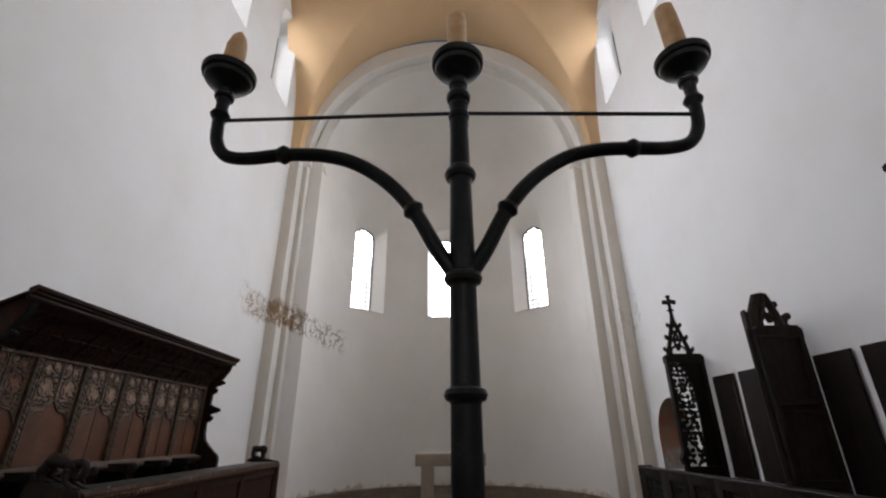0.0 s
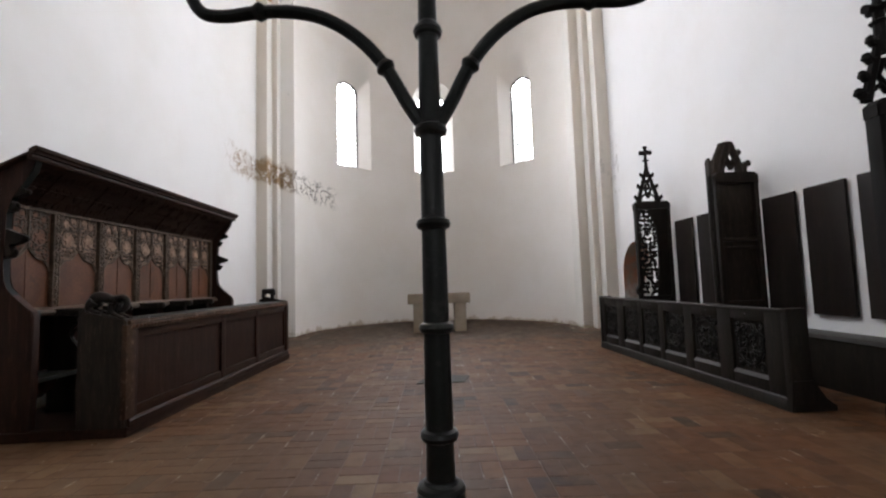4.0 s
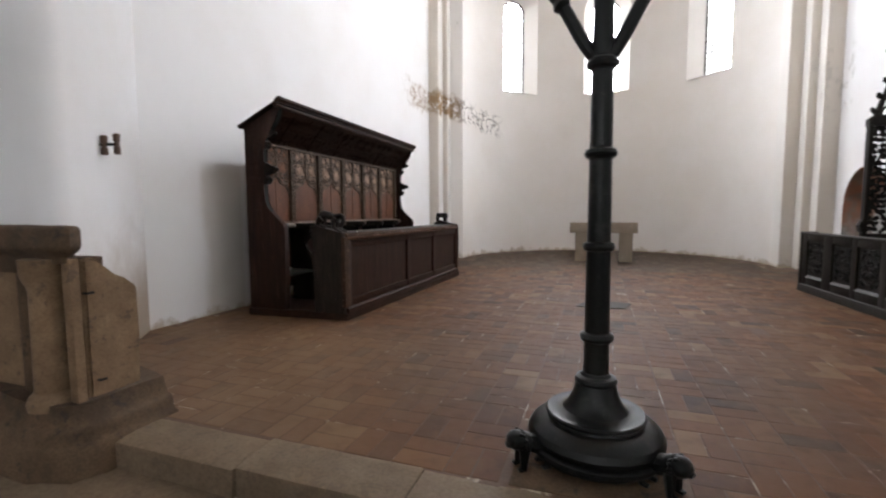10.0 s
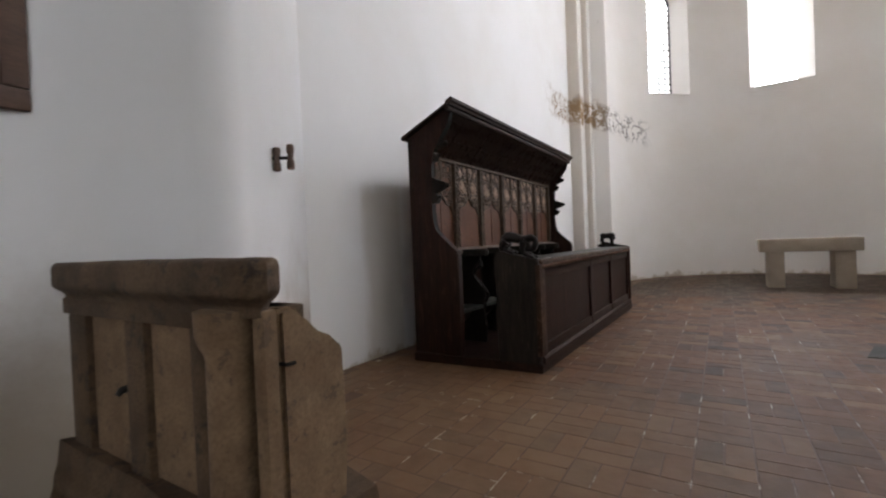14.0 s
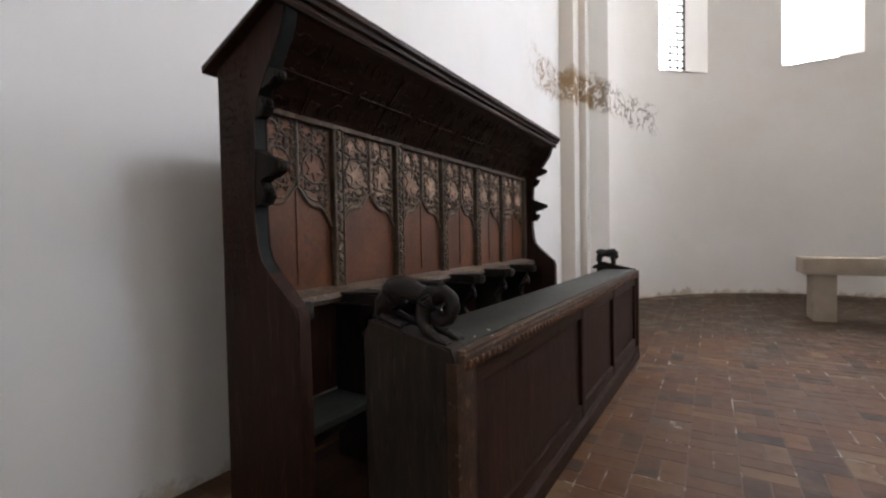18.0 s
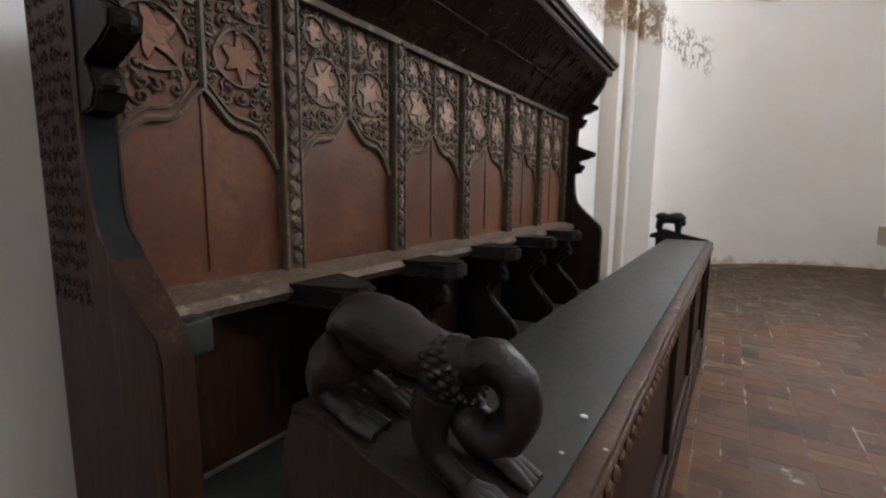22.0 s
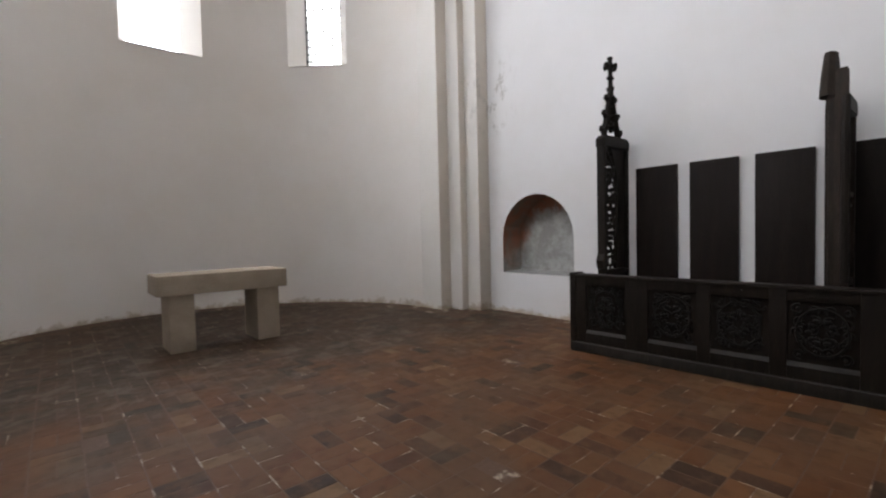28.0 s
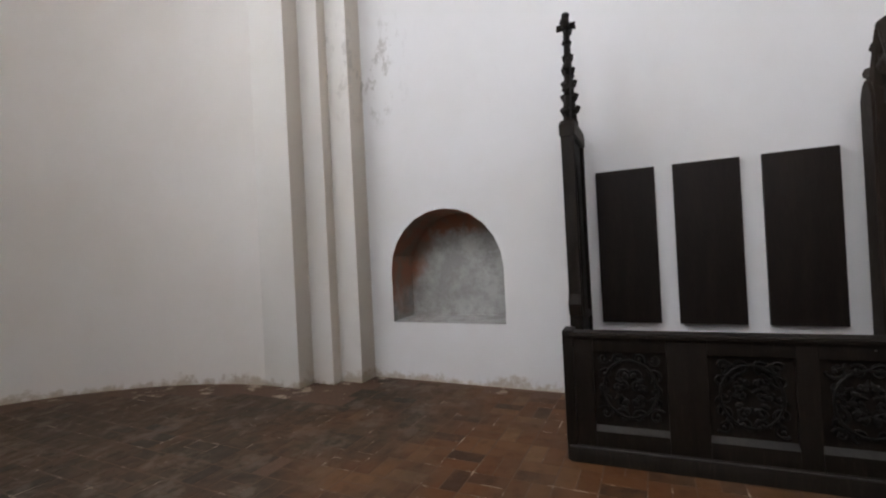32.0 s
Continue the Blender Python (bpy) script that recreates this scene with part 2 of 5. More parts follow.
def brick_material(name, source):
    """Old floor bricks: each its own tone, scuffed grey and worn."""
    m, t, s = nodes_of(name)
    info = t.nodes.new("ShaderNodeObjectInfo" if source == "object" else "ShaderNodeNewGeometry")
    rnd = info.outputs["Random" if source == "object" else "Random Per Island"]
    ramp = t.nodes.new("ShaderNodeValToRGB")
    ramp.color_ramp.interpolation = "LINEAR"
    tones = ((0.0, (0.02, 0.011, 0.0062)), (0.1, (0.046, 0.0192, 0.0082)), (0.3, (0.084, 0.032, 0.0108)), (0.7, (0.101, 0.0395, 0.0132)), (0.88, (0.126, 0.0555, 0.0207)), (1.0, (0.158, 0.093, 0.046)))
    while len(ramp.color_ramp.elements) < len(tones):
        ramp.color_ramp.elements.new(0.5)
    for e, (p, c) in zip(ramp.color_ramp.elements, tones):
        e.position, e.color = p, (*c, 1)
    t.links.new(rnd, ramp.inputs["Fac"])
    g, mp, nz, nf, nb = (t.nodes.new(k) for k in ("ShaderNodeNewGeometry", "ShaderNodeMapping", "ShaderNodeTexNoise", "ShaderNodeTexNoise", "ShaderNodeTexNoise"))
    t.links.new(g.outputs["Position"], mp.inputs["Vector"])
    for n, sc, d in ((nz, 1.1, 5), (nf, 45, 4), (nb, 9, 5)):
        t.links.new(mp.outputs["Vector"], n.inputs["Vector"])
        n.inputs["Scale"].default_value, n.inputs["Detail"].default_value = sc, d
    c = mixed(t, maths(t, "MULTIPLY", stepped(t, nz.outputs["Fac"], 0.4, 0.64), 0.55), ramp.outputs["Color"], (0.08, 0.049, 0.028))
    c = mixed(t, maths(t, "MULTIPLY", stepped(t, nb.outputs["Fac"], 0.5, 0.7), 0.35), c, (0.038, 0.021, 0.012))
    grime = t.nodes.new("ShaderNodeTexNoise")
    grime.inputs["Scale"].default_value, grime.inputs["Detail"].default_value, grime.inputs["Roughness"].default_value = 2.6, 6, 0.7
    t.links.new(mp.outputs["Vector"], grime.inputs["Vector"])
    c = mixed(t, maths(t, "MULTIPLY", stepped(t, grime.outputs["Fac"], 0.46, 0.62), 0.45), c, (0.112, 0.054, 0.024))
    c = mixed(t, maths(t, "MULTIPLY", stepped(t, nf.outputs["Fac"], 0.55, 0.75), 0.2), c, (0.125, 0.072, 0.042))
    x, y, z = place_of(t)
    # paler tan bricks inside the pier, at low x and y
    pale_zone = maths(t, "MULTIPLY", maths(t, "SUBTRACT", 1.0, stepped(t, maths(t, "ADD", x, maths(t, "MULTIPLY", nz.outputs["Fac"], 1.6)), -1.6, 0.4)), maths(t, "SUBTRACT", 1.0, stepped(t, maths(t, "ADD", y, maths(t, "MULTIPLY", nz.outputs["Fac"], 1.6)), 3.6, 5.4)))
    c = mixed(t, maths(t, "MULTIPLY", pale_zone, maths(t, "MULTIPLY_ADD", grime.outputs["Fac"], 0.9, 0.1)), c, (0.185, 0.12, 0.072))
    # damp dark patches and lime dust along the apse wall
    far = maths(t, "SQRT", maths(t, "ADD", maths(t, "POWER", maths(t, "SUBTRACT", x, 0.16), 2.0), maths(t, "POWER", maths(t, "MAXIMUM", maths(t, "SUBTRACT", y, 11.8), 0.0), 2.0)))
    rim = maths(t, "MULTIPLY", stepped(t, maths(t, "ADD", far, maths(t, "MULTIPLY", nz.outputs["Fac"], 2.2)), 3.7, 4.6), stepped(t, y, 8.8, 10.6))
    rim = maths(t, "MAXIMUM", rim, maths(t, "MULTIPLY", stepped(t, maths(t, "ADD", y, maths(t, "MULTIPLY", maths(t, "SUBTRACT", nz.outputs["Fac"], 0.5), 6.0)), 8.7, 10.8), 0.9))
    damp = mixed(t, stepped(t, grime.outputs["Fac"], 0.5, 0.62), (0.027, 0.0225, 0.0155), (0.1, 0.09, 0.07))
    c = mixed(t, maths(t, "MULTIPLY", rim, maths(t, "MULTIPLY_ADD", nb.outputs["Fac"], 0.6, 0.45)), c, damp)
    t.links.new(c, s.inputs["Base Color"])
    t.links.new(maths(t, "MULTIPLY_ADD", nb.outputs["Fac"], 0.3, 0.45), s.inputs["Roughness"])
    s.inputs["Specular IOR Level"].default_value = 0.16
    bumped(t, s, maths(t, "ADD", nb.outputs["Fac"], maths(t, "MULTIPLY", nf.outputs["Fac"], 0.4)), 0.4, 0.004)
    return m


WHITE = plaster("limewash", (0.8, 0.8, 0.8))
NAVE_WHITE = plaster("limewash_with_painted_shade", (0.8, 0.8, 0.8), damp=False)
WHITE_F = plaster("limewash_with_frieze_and_shadow", (0.8, 0.795, 0.785), fresco=True)
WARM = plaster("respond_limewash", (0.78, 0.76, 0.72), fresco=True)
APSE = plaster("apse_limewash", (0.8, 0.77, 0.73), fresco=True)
TAN = plaster("tan_front_plaster", (0.65, 0.595, 0.525), fresco=True)
OCHRE = plaster("ochre_limewash", (0.65, 0.45, 0.26), damp=False)
STONE = surface("sandstone", (0.058, 0.033, 0.016), (0.128, 0.078, 0.04), 0.85, 3.6, 60, bump=0.5, depth=0.008, worn=(0.03, 0.02, 0.0135))
PALE_STONE = surface("paler_sandstone", (0.16, 0.098, 0.051), (0.24, 0.155, 0.085), 0.85, 4.5, 60, bump=0.4, depth=0.005, worn=(0.09, 0.06, 0.038))
ALTAR = surface("pale_sandstone", (0.31, 0.25, 0.185), (0.38, 0.31, 0.235), 0.85, 3, 90, bump=0.4, depth=0.004)
PAVE = surface("step_stone", (0.125, 0.086, 0.05), (0.185, 0.13, 0.08), 0.75, 2.5, 50, bump=0.5, depth=0.006, worn=(0.1, 0.07, 0.045))
SLATE = surface("slate", (0.026, 0.022, 0.017), (0.039, 0.0325, 0.0255), 0.65, 4, 60, gloss=0.15)
BED = surface("mortar_bed", (0.088, 0.042, 0.019), (0.07, 0.034, 0.016), 0.7, 1.6, 30, bump=0.3, depth=0.003, worn=(0.4, 0.34, 0.27))
OAK = surface("dark_oak", (0.014, 0.0052, 0.0028), (0.029, 0.0105, 0.0055), 0.55, 2.5, 26, stretch=(6, 6, 0.6), bump=0.3, depth=0.003, worn=(0.045, 0.02, 0.012), gloss=0.14)
OAK_H = surface("dark_oak_rails", (0.018, 0.0075, 0.0042), (0.033, 0.0137, 0.0077), 0.5, 2.5, 26, stretch=(6, 0.5, 6), bump=0.3, depth=0.003, worn=(0.045, 0.022, 0.014), gloss=0.14)
PANEL = surface("red_brown_oak", (0.06, 0.0195, 0.0082), (0.122, 0.044, 0.0182), 0.42, 2.0, 34, stretch=(1.2, 1.2, 1.0), bump=0.15, depth=0.002, worn=(0.052, 0.02, 0.0105), gloss=0.35)
CARVED = surface("weathered_carving", (0.05, 0.032, 0.02), (0.1, 0.067, 0.043), 0.55, 9, 60, bump=0.5, depth=0.003, worn=(0.17, 0.122, 0.084), gloss=0.3)
WORN_EDGE = surface("worn_brown_edge", (0.04, 0.0195, 0.0095), (0.072, 0.036, 0.0175), 0.6, 9, 60, bump=0.6, depth=0.004, worn=(0.2, 0.155, 0.115), gloss=0.2)
WORN_POST = surface("worn_brown_post", (0.026, 0.0125, 0.007), (0.05, 0.024, 0.0125), 0.6, 7, 50, bump=0.5, depth=0.003, worn=(0.09, 0.055, 0.035), gloss=0.15)
GREEN_EDGE = surface("green_grey_worn_edge", (0.0045, 0.0056, 0.0052), (0.0085, 0.0104, 0.0096), 0.6, 6, 40, bump=0.3, depth=0.002, gloss=0.12)
FADED = surface("faded_paint_ground", (0.15, 0.098, 0.064), (0.27, 0.175, 0.12), 0.7, 6, 60, bump=0.3, depth=0.002, worn=(0.34, 0.225, 0.16), gloss=0.2)
LEAF_PINK = surface("faded_pink_leaf", (0.2, 0.115, 0.075), (0.34, 0.215, 0.15), 0.6, 7, 50, bump=0.3, depth=0.002, worn=(0.24, 0.165, 0.115), gloss=0.2)
LEAF_RED = surface("faded_orange_leaf", (0.12, 0.05, 0.027), (0.2, 0.1, 0.06), 0.6, 7, 50, bump=0.3, depth=0.002, worn=(0.06, 0.035, 0.022), gloss=0.2)
TRACERY = surface("faded_painted_tracery", (0.05, 0.032, 0.02), (0.115, 0.075, 0.048), 0.55, 8, 60, bump=0.4, depth=0.002, worn=(0.2, 0.138, 0.094), gloss=0.3)
GREY_OAK = surface("grey_worn_oak", (0.0125, 0.0142, 0.0112), (0.0205, 0.0228, 0.0182), 0.5, 2.0, 30, stretch=(3, 0.8, 3), bump=0.2, depth=0.002, worn=(0.022, 0.0215, 0.0165), gloss=0.3)
BENCH_OAK = surface("pale_oak", (0.05, 0.046, 0.042), (0.085, 0.08, 0.074), 0.6, 3, 30, stretch=(6, 0.5, 6), bump=0.3, depth=0.002)
BLACK_OAK = surface("black_oak", (0.0088, 0.0064, 0.0046), (0.0145, 0.0105, 0.0077), 0.55, 3, 30, stretch=(5, 5, 0.6), bump=0.35, depth=0.003, worn=(0.02, 0.0145, 0.0105), gloss=0.12)
BLACK_CARVED = surface("black_oak_carving", (0.006, 0.0054, 0.0044), (0.0118, 0.0104, 0.0085), 0.55, 9, 50, bump=0.5, depth=0.003, gloss=0.16)
BROWN_OAK = surface("weathered_brown_oak", (0.013, 0.0085, 0.006), (0.024, 0.016, 0.011), 0.6, 4, 30, stretch=(5, 5, 0.6), bump=0.35, depth=0.003, worn=(0.04, 0.027, 0.019), gloss=0.15)
DEEP_OAK = surface("deep_black_oak", (0.0045, 0.0037, 0.003), (0.0085, 0.0068, 0.0055), 0.6, 4, 30, stretch=(5, 5, 0.6), bump=0.35, depth=0.003, gloss=0.08)
WORN_BEAD = surface("worn_black_edge", (0.014, 0.0125, 0.0105), (0.03, 0.027, 0.023), 0.5, 6, 40, bump=0.3, depth=0.002, gloss=0.3)
BOARD = surface("stained_board", (0.0095, 0.0062, 0.005), (0.014, 0.0092, 0.0072), 0.6, 2.5, 24, stretch=(5, 5, 0.5), bump=0.15, depth=0.002, gloss=0.15)
GREY_PIN = surface("weathered_pinnacle", (0.017, 0.0112, 0.0075), (0.031, 0.0208, 0.0142), 0.7, 6, 40, stretch=(4, 4, 0.7), bump=0.5, depth=0.004, worn=(0.038, 0.027, 0.02), gloss=0.2)
BRONZE = surface("dark_bronze", (0.0045, 0.0048, 0.0044), (0.0085, 0.0092, 0.0084), 0.34, 5, 60, metal=0.3, bump=0.2, depth=0.002, worn=(0.017, 0.0175, 0.015), gloss=0.3)
IRON = surface("black_iron", (0.015, 0.015, 0.015), (0.03, 0.028, 0.025), 0.5, 8, 70, metal=0.6)
LEAD = surface("lead_cames", (0.03, 0.03, 0.032), (0.05, 0.05, 0.05), 0.6, 8, 70, metal=0.5)
FRAME = surface("walnut_frame", (0.075, 0.037, 0.021), (0.12, 0.062, 0.035), 0.5, 3, 30, stretch=(5, 1, 5))
POLISHED = surface("polished_dark_oak", (0.0058, 0.0032, 0.002), (0.0105, 0.0062, 0.004), 0.44, 9, 45, bump=0.7, depth=0.004, worn=(0.019, 0.0125, 0.0085), gloss=0.3)
BRICK_O, BRICK_I = brick_material("floor_brick", "object"), brick_material("floor_brick_joined", "island")


def wax_material():
    m, t, s = nodes_of("old_wax")
    t.links.new(mixed(t, stepped(t, noisy(t, 14, 4), 0.3, 0.7), (0.5, 0.27, 0.11), (0.6, 0.37, 0.18)), s.inputs["Base Color"])
    s.inputs["Roughness"].default_value, s.inputs["Subsurface Weight"].default_value = 0.45, 0.15
    s.inputs["Subsurface Radius"].default_value = (0.02, 0.01, 0.005)
    return m


def glass_material():
    m, t, s = nodes_of("old_glass")
    s.inputs["Base Color"].default_value = (0.97, 0.98, 0.97, 1)
    s.inputs["Transmission Weight"].default_value, s.inputs["Roughness"].default_value, s.inputs["IOR"].default_value = 1.0, 0.03, 1.02
    return m


def niche_material():
    m, t, s = nodes_of("worn_niche_plaster")
    x, y, z = place_of(t)
    grey = mixed(t, stepped(t, noisy(t, 3.0, 6, 0.7), 0.38, 0.62), (0.42, 0.42, 0.4), (0.29, 0.285, 0.265))
    grey = mixed(t, maths(t, "MULTIPLY", stepped(t, noisy(t, 4.5, 6, 0.75, (1, 1, 1), (5, 5, 0)), 0.55, 0.66), 0.5), grey, (0.5, 0.5, 0.48))
    edge = stepped(t, maths(t, "ADD", maths(t, "ADD", y, maths(t, "MULTIPLY", z, 0.42)), maths(t, "MULTIPLY", noisy(t, 4, 5), 0.35)), 11.15, 11.4)
    top = stepped(t, maths(t, "ADD", z, maths(t, "MULTIPLY", noisy(t, 5, 5, 0.7, (1, 1, 1), (1, 1, 1)), 0.4)), 1.98, 2.15)
    warm = mixed(t, stepped(t, noisy(t, 3, 5), 0.4, 0.6), (0.3, 0.13, 0.075), (0.22, 0.15, 0.11))
    c = mixed(t, maths(t, "MAXIMUM", edge, top), grey, warm)
    t.links.new(c, s.inputs["Base Color"])
    s.inputs["Roughness"].default_value = 0.92
    bumped(t, s, noisy(t, 20, 5), 0.5, 0.008)
    return m


def sky_material():
    m, t, s = nodes_of("bright_overcast_sky")
    s.inputs["Base Color"].default_value = (0.8, 0.8, 0.8, 1)
    s.inputs["Emission Color"].default_value, s.inputs["Emission Strength"].default_value = (0.95, 0.97, 1.0, 1), 2.3
    return m


SKY = sky_material()
WAX, GLASS, NICHE = wax_material(), glass_material(), niche_material()


# ---- mesh helpers ----
ORIGIN = {}


def box(bm, x0, x1, y0, y1, z0, z1, bevel=0.0):
    vs = [bm.verts.new((x, y, z)) for x in (x0, x1) for y in (y0, y1) for z in (z0, z1)]
    fs = [bm.faces.new([vs[i] for i in q]) for q in ((0, 1, 3, 2), (4, 6, 7, 5), (0, 4, 5, 1), (2, 3, 7, 6), (0, 2, 6, 4), (1, 5, 7, 3))]
    if bevel:
        bmesh.ops.bevel(bm, geom=list({e for f in fs for e in f.edges}), offset=bevel, segments=2, affect="EDGES", profile=0.6)
    return bm


def prism(bm, pts, plane, a, b, bevel=0.0):
    """A polygon of two coordinates, in the plane xz, yz or xy, drawn out from a to b along the third."""
    put = {"xz": lambda u, v, w: (u, w, v), "yz": lambda u, v, w: (w, u, v), "xy": lambda u, v, w: (u, v, w)}[plane]
    lo, hi = ([bm.verts.new(put(u, v, w)) for u, v in pts] for w in (a, b))
    fs = [bm.faces.new(lo), bm.faces.new(hi[::-1])]
    fs += [bm.faces.new((lo[i], hi[i], hi[i - 1], lo[i - 1])) for i in range(len(pts))]
    if bevel:
        bmesh.ops.bevel(bm, geom=list({e for f in fs[:2] for e in f.edges}), offset=bevel, segments=2, affect="EDGES")
    return bm


def lathe(bm, prof, x, y, n=24, m=None):
    """A profile of (radius, height) turned round an upright axis."""
    rings = []
    for r, z in prof:
        rings.append([bm.verts.new((x + r * math.cos(a), y + r * math.sin(a), z)) for a in (2 * math.pi * i / n for i in range(n))])
    for lo, hi in zip(rings, rings[1:]):
        for i in range(n):
            bm.faces.new((lo[i - 1], lo[i], hi[i], hi[i - 1]))
    bm.faces.new(rings[0][::-1])
    bm.faces.new(rings[-1])
    if m:
        bmesh.ops.transform(bm, matrix=m, verts=[v for ring in rings for v in ring])
    return bm


def tube(bm, pts, r, n=8, flat=1.0):
    """A round rod along points; r may be one radius or one for each point."""
    pts = [Vector(p) for p in pts]
    rs = list(r) if isinstance(r, (list, tuple)) else [r] * len(pts)
    up, rings = None, []
    for i, p in enumerate(pts):
        way = (pts[min(i + 1, len(pts) - 1)] - pts[max(i - 1, 0)]).normalized()
        side = way.orthogonal() if up is None else up - way * up.dot(way)
        up = side.normalized()
        other = way.cross(up)
        rings.append([bm.verts.new(p + rs[i] * (math.cos(a) * up + flat * math.sin(a) * other)) for a in (2 * math.pi * k / n for k in range(n))])
    for lo, hi in zip(rings, rings[1:]):
        for k in range(n):
            bm.faces.new((lo[k - 1], lo[k], hi[k], hi[k - 1]))
    bm.faces.new(rings[0][::-1])
    bm.faces.new(rings[-1])
    return bm


def ball(bm, x, y, z, rx, ry=None, rz=None, n=10, turn=None):
    m = Matrix.Translation((x, y, z)) @ (turn or Matrix()) @ Matrix.Diagonal((rx, ry or rx, rz or rx, 1))
    bmesh.ops.create_uvsphere(bm, u_segments=n, v_segments=max(5, n * 2 // 3), radius=1.0, matrix=m)
    return bm


def smooth_path(pts, k=6):
    """More points along a smooth line through the given ones."""
    p = [Vector(q) for q in pts]
    p = [2 * p[0] - p[1], *p, 2 * p[-1] - p[-2]]
    out = []
    for a, b, c, d in zip(p, p[1:], p[2:], p[3:]):
        for i in range(k):
            s = i / k
            out.append(0.5 * (2 * b + (c - a) * s + (2 * a - 5 * b + 4 * c - d) * s * s + (3 * b - a - 3 * c + d) * s**3))
    return [*out, p[-2]]


def finish(name, bm, material, smooth=30, recalc=True):
    if recalc:
        bmesh.ops.recalc_face_normals(bm, faces=bm.faces)
    me = bpy.data.meshes.new(name)
    bm.to_mesh(me)
    bm.free()
    me.materials.append(material)
    if smooth:
        me.shade_smooth()
        me.set_sharp_from_angle(angle=radians(smooth))
    return me


def thing(name, at, label, category, group="", kind=""):
    """A thing with parts: an Empty at its base."""
    ob = tagged(new(name), label, category, group, kind)
    ob.location = at
    ORIGIN[ob.name] = Vector(at)
    return ob


def part(name, bm, material, parent, label="", smooth=30):
    """One mesh, built in the world's coordinates, under a thing or a part."""
    at = ORIGIN[parent.name]
    bmesh.ops.translate(bm, vec=-at, verts=bm.verts)
    ob = tagged(new(name, finish(name, bm, material, smooth)), label)
    ob.parent = parent
    ORIGIN[ob.name] = at
    return ob


def single(name, bm, material, label, category, group="", kind="", at=None, smooth=30, recalc=True):
    """A thing of one mesh."""
    at = Vector(at or (0, 0, 0))
    bmesh.ops.translate(bm, vec=-at, verts=bm.verts)
    ob = tagged(new(name, finish(name, bm, material, smooth, recalc)), label, category, group, kind)
    ob.location = at
    ORIGIN[ob.name] = at
    return ob


def structure(name, bm, material, label, category, smooth=30, recalc=True):
    return single(name, bm, material, label, category, kind="structure", smooth=smooth, recalc=recalc)


def outline(c, w, sill, spring, k=12):
    r = w / 2
    return [(c - r, sill), (c + r, sill)] + [(c + r * math.cos(math.pi * i / k), spring + r * math.sin(math.pi * i / k)) for i in range(k + 1)]


def wall_with_openings(bm, put, s0, s1, z0, z1, thick, holes, step=10.0, back=True):
    """A wall whose faces lie at put(s, depth, z), with splayed round-headed openings. A hole: (centre, width, sill, spring) on the inner face, the same on the outer."""
    k = 12
    for depth, which in ((0.0, 0), (thick, 1)):
        if which and not back:
            continue
        cuts = {s0, s1}
        n = max(1, round((s1 - s0) / step))
        cuts |= {s0 + (s1 - s0) * i / n for i in range(n + 1)}
        for h in holes:
            c, w = h[which][:2]
            cuts = {q for q in cuts if not (c - w / 2 - 1e-4 < q < c + w / 2 + 1e-4)}
            cuts |= {c + w / 2 * math.cos(math.pi * i / k) for i in range(k + 1)}
        cuts = sorted(cuts)
        for a, b in zip(cuts, cuts[1:]):
            inside = next((h[which] for h in holes if abs((a + b) / 2 - h[which][0]) < h[which][1] / 2), None)
            spans = [((z0, z0), (z1, z1))]
            if inside:
                c, w, sill, spring = inside
                tops = tuple(spring + math.sqrt(max(0.0, (w / 2) ** 2 - (q - c) ** 2)) for q in (a, b))
                spans = [((z0, z0), (sill, sill)), (tops, (z1, z1))]
            for (la, lb), (ha, hb) in spans:
                q = [bm.verts.new(put(*v)) for v in ((a, depth, la), (b, depth, lb), (b, depth, hb), (a, depth, ha))]
                bm.faces.new(q)
    for inner, outer in holes:
        lo, hi = outline(*inner, k=k), outline(*outer, k=k)
        vi, vo = [bm.verts.new(put(s, 0.0, z)) for s, z in lo], [bm.verts.new(put(s, thick, z)) for s, z in hi]
        for i in range(len(lo)):
            bm.faces.new((vi[i - 1], vi[i], vo[i], vo[i - 1]))
        if not back:
            bm.faces.new(vo)
    for s in (s0, s1):
        bm.faces.new([bm.verts.new(put(s, d, z)) for d, z in ((0, z0), (thick, z0), (thick, z1), (0, z1))])
    n = max(1, round((s1 - s0) / step))
    for i in range(n):
        a, b = (s0 + (s1 - s0) * q / n for q in (i, i + 1))
        bm.faces.new([bm.verts.new(put(s, d, z1)) for s, d in ((a, 0), (b, 0), (b, thick), (a, thick))])
    bmesh.ops.remove_doubles(bm, verts=bm.verts, dist=0.0005)
    return bm


# ---- the plan ----
XL, XR = -4.72, 4.78            # choir walls
SLANT = 0.022                   # the left wall draws in towards the apse
XC, YC, RA = 0.16, 11.8, 3.9    # apse
SPRING, LOW = 9.3, -0.17        # springing of the vaults, floor of the nave
STEP = 1.0                      # front of the choir step

# apse wall with three windows
TH = 0.45
apse_side = lambda deg: ((RA * radians(deg), 1.36, 5.33, 8.42), (RA * radians(deg), 0.68, 5.42, 8.1))
apse_holes = [apse_side(-44.6), ((0.0, 1.46, 5.38, 8.1), (-0.085, 0.88, 5.43, 8.08)), apse_side(46.3)]
around = lambda s, d, z: (XC + (RA + d) * math.sin(s / RA), YC + (RA + d) * math.cos(s / RA), z)
bm = wall_with_openings(bmesh.new(), around, -RA * math.pi / 2, RA * math.pi / 2, -0.2, SPRING, TH, apse_holes, step=0.2)
structure("wall_apse", bm, APSE, "curved limewashed apse wall with three round-headed windows", "wall", 40, False)
bm = bmesh.new()
n, k = 32, 12
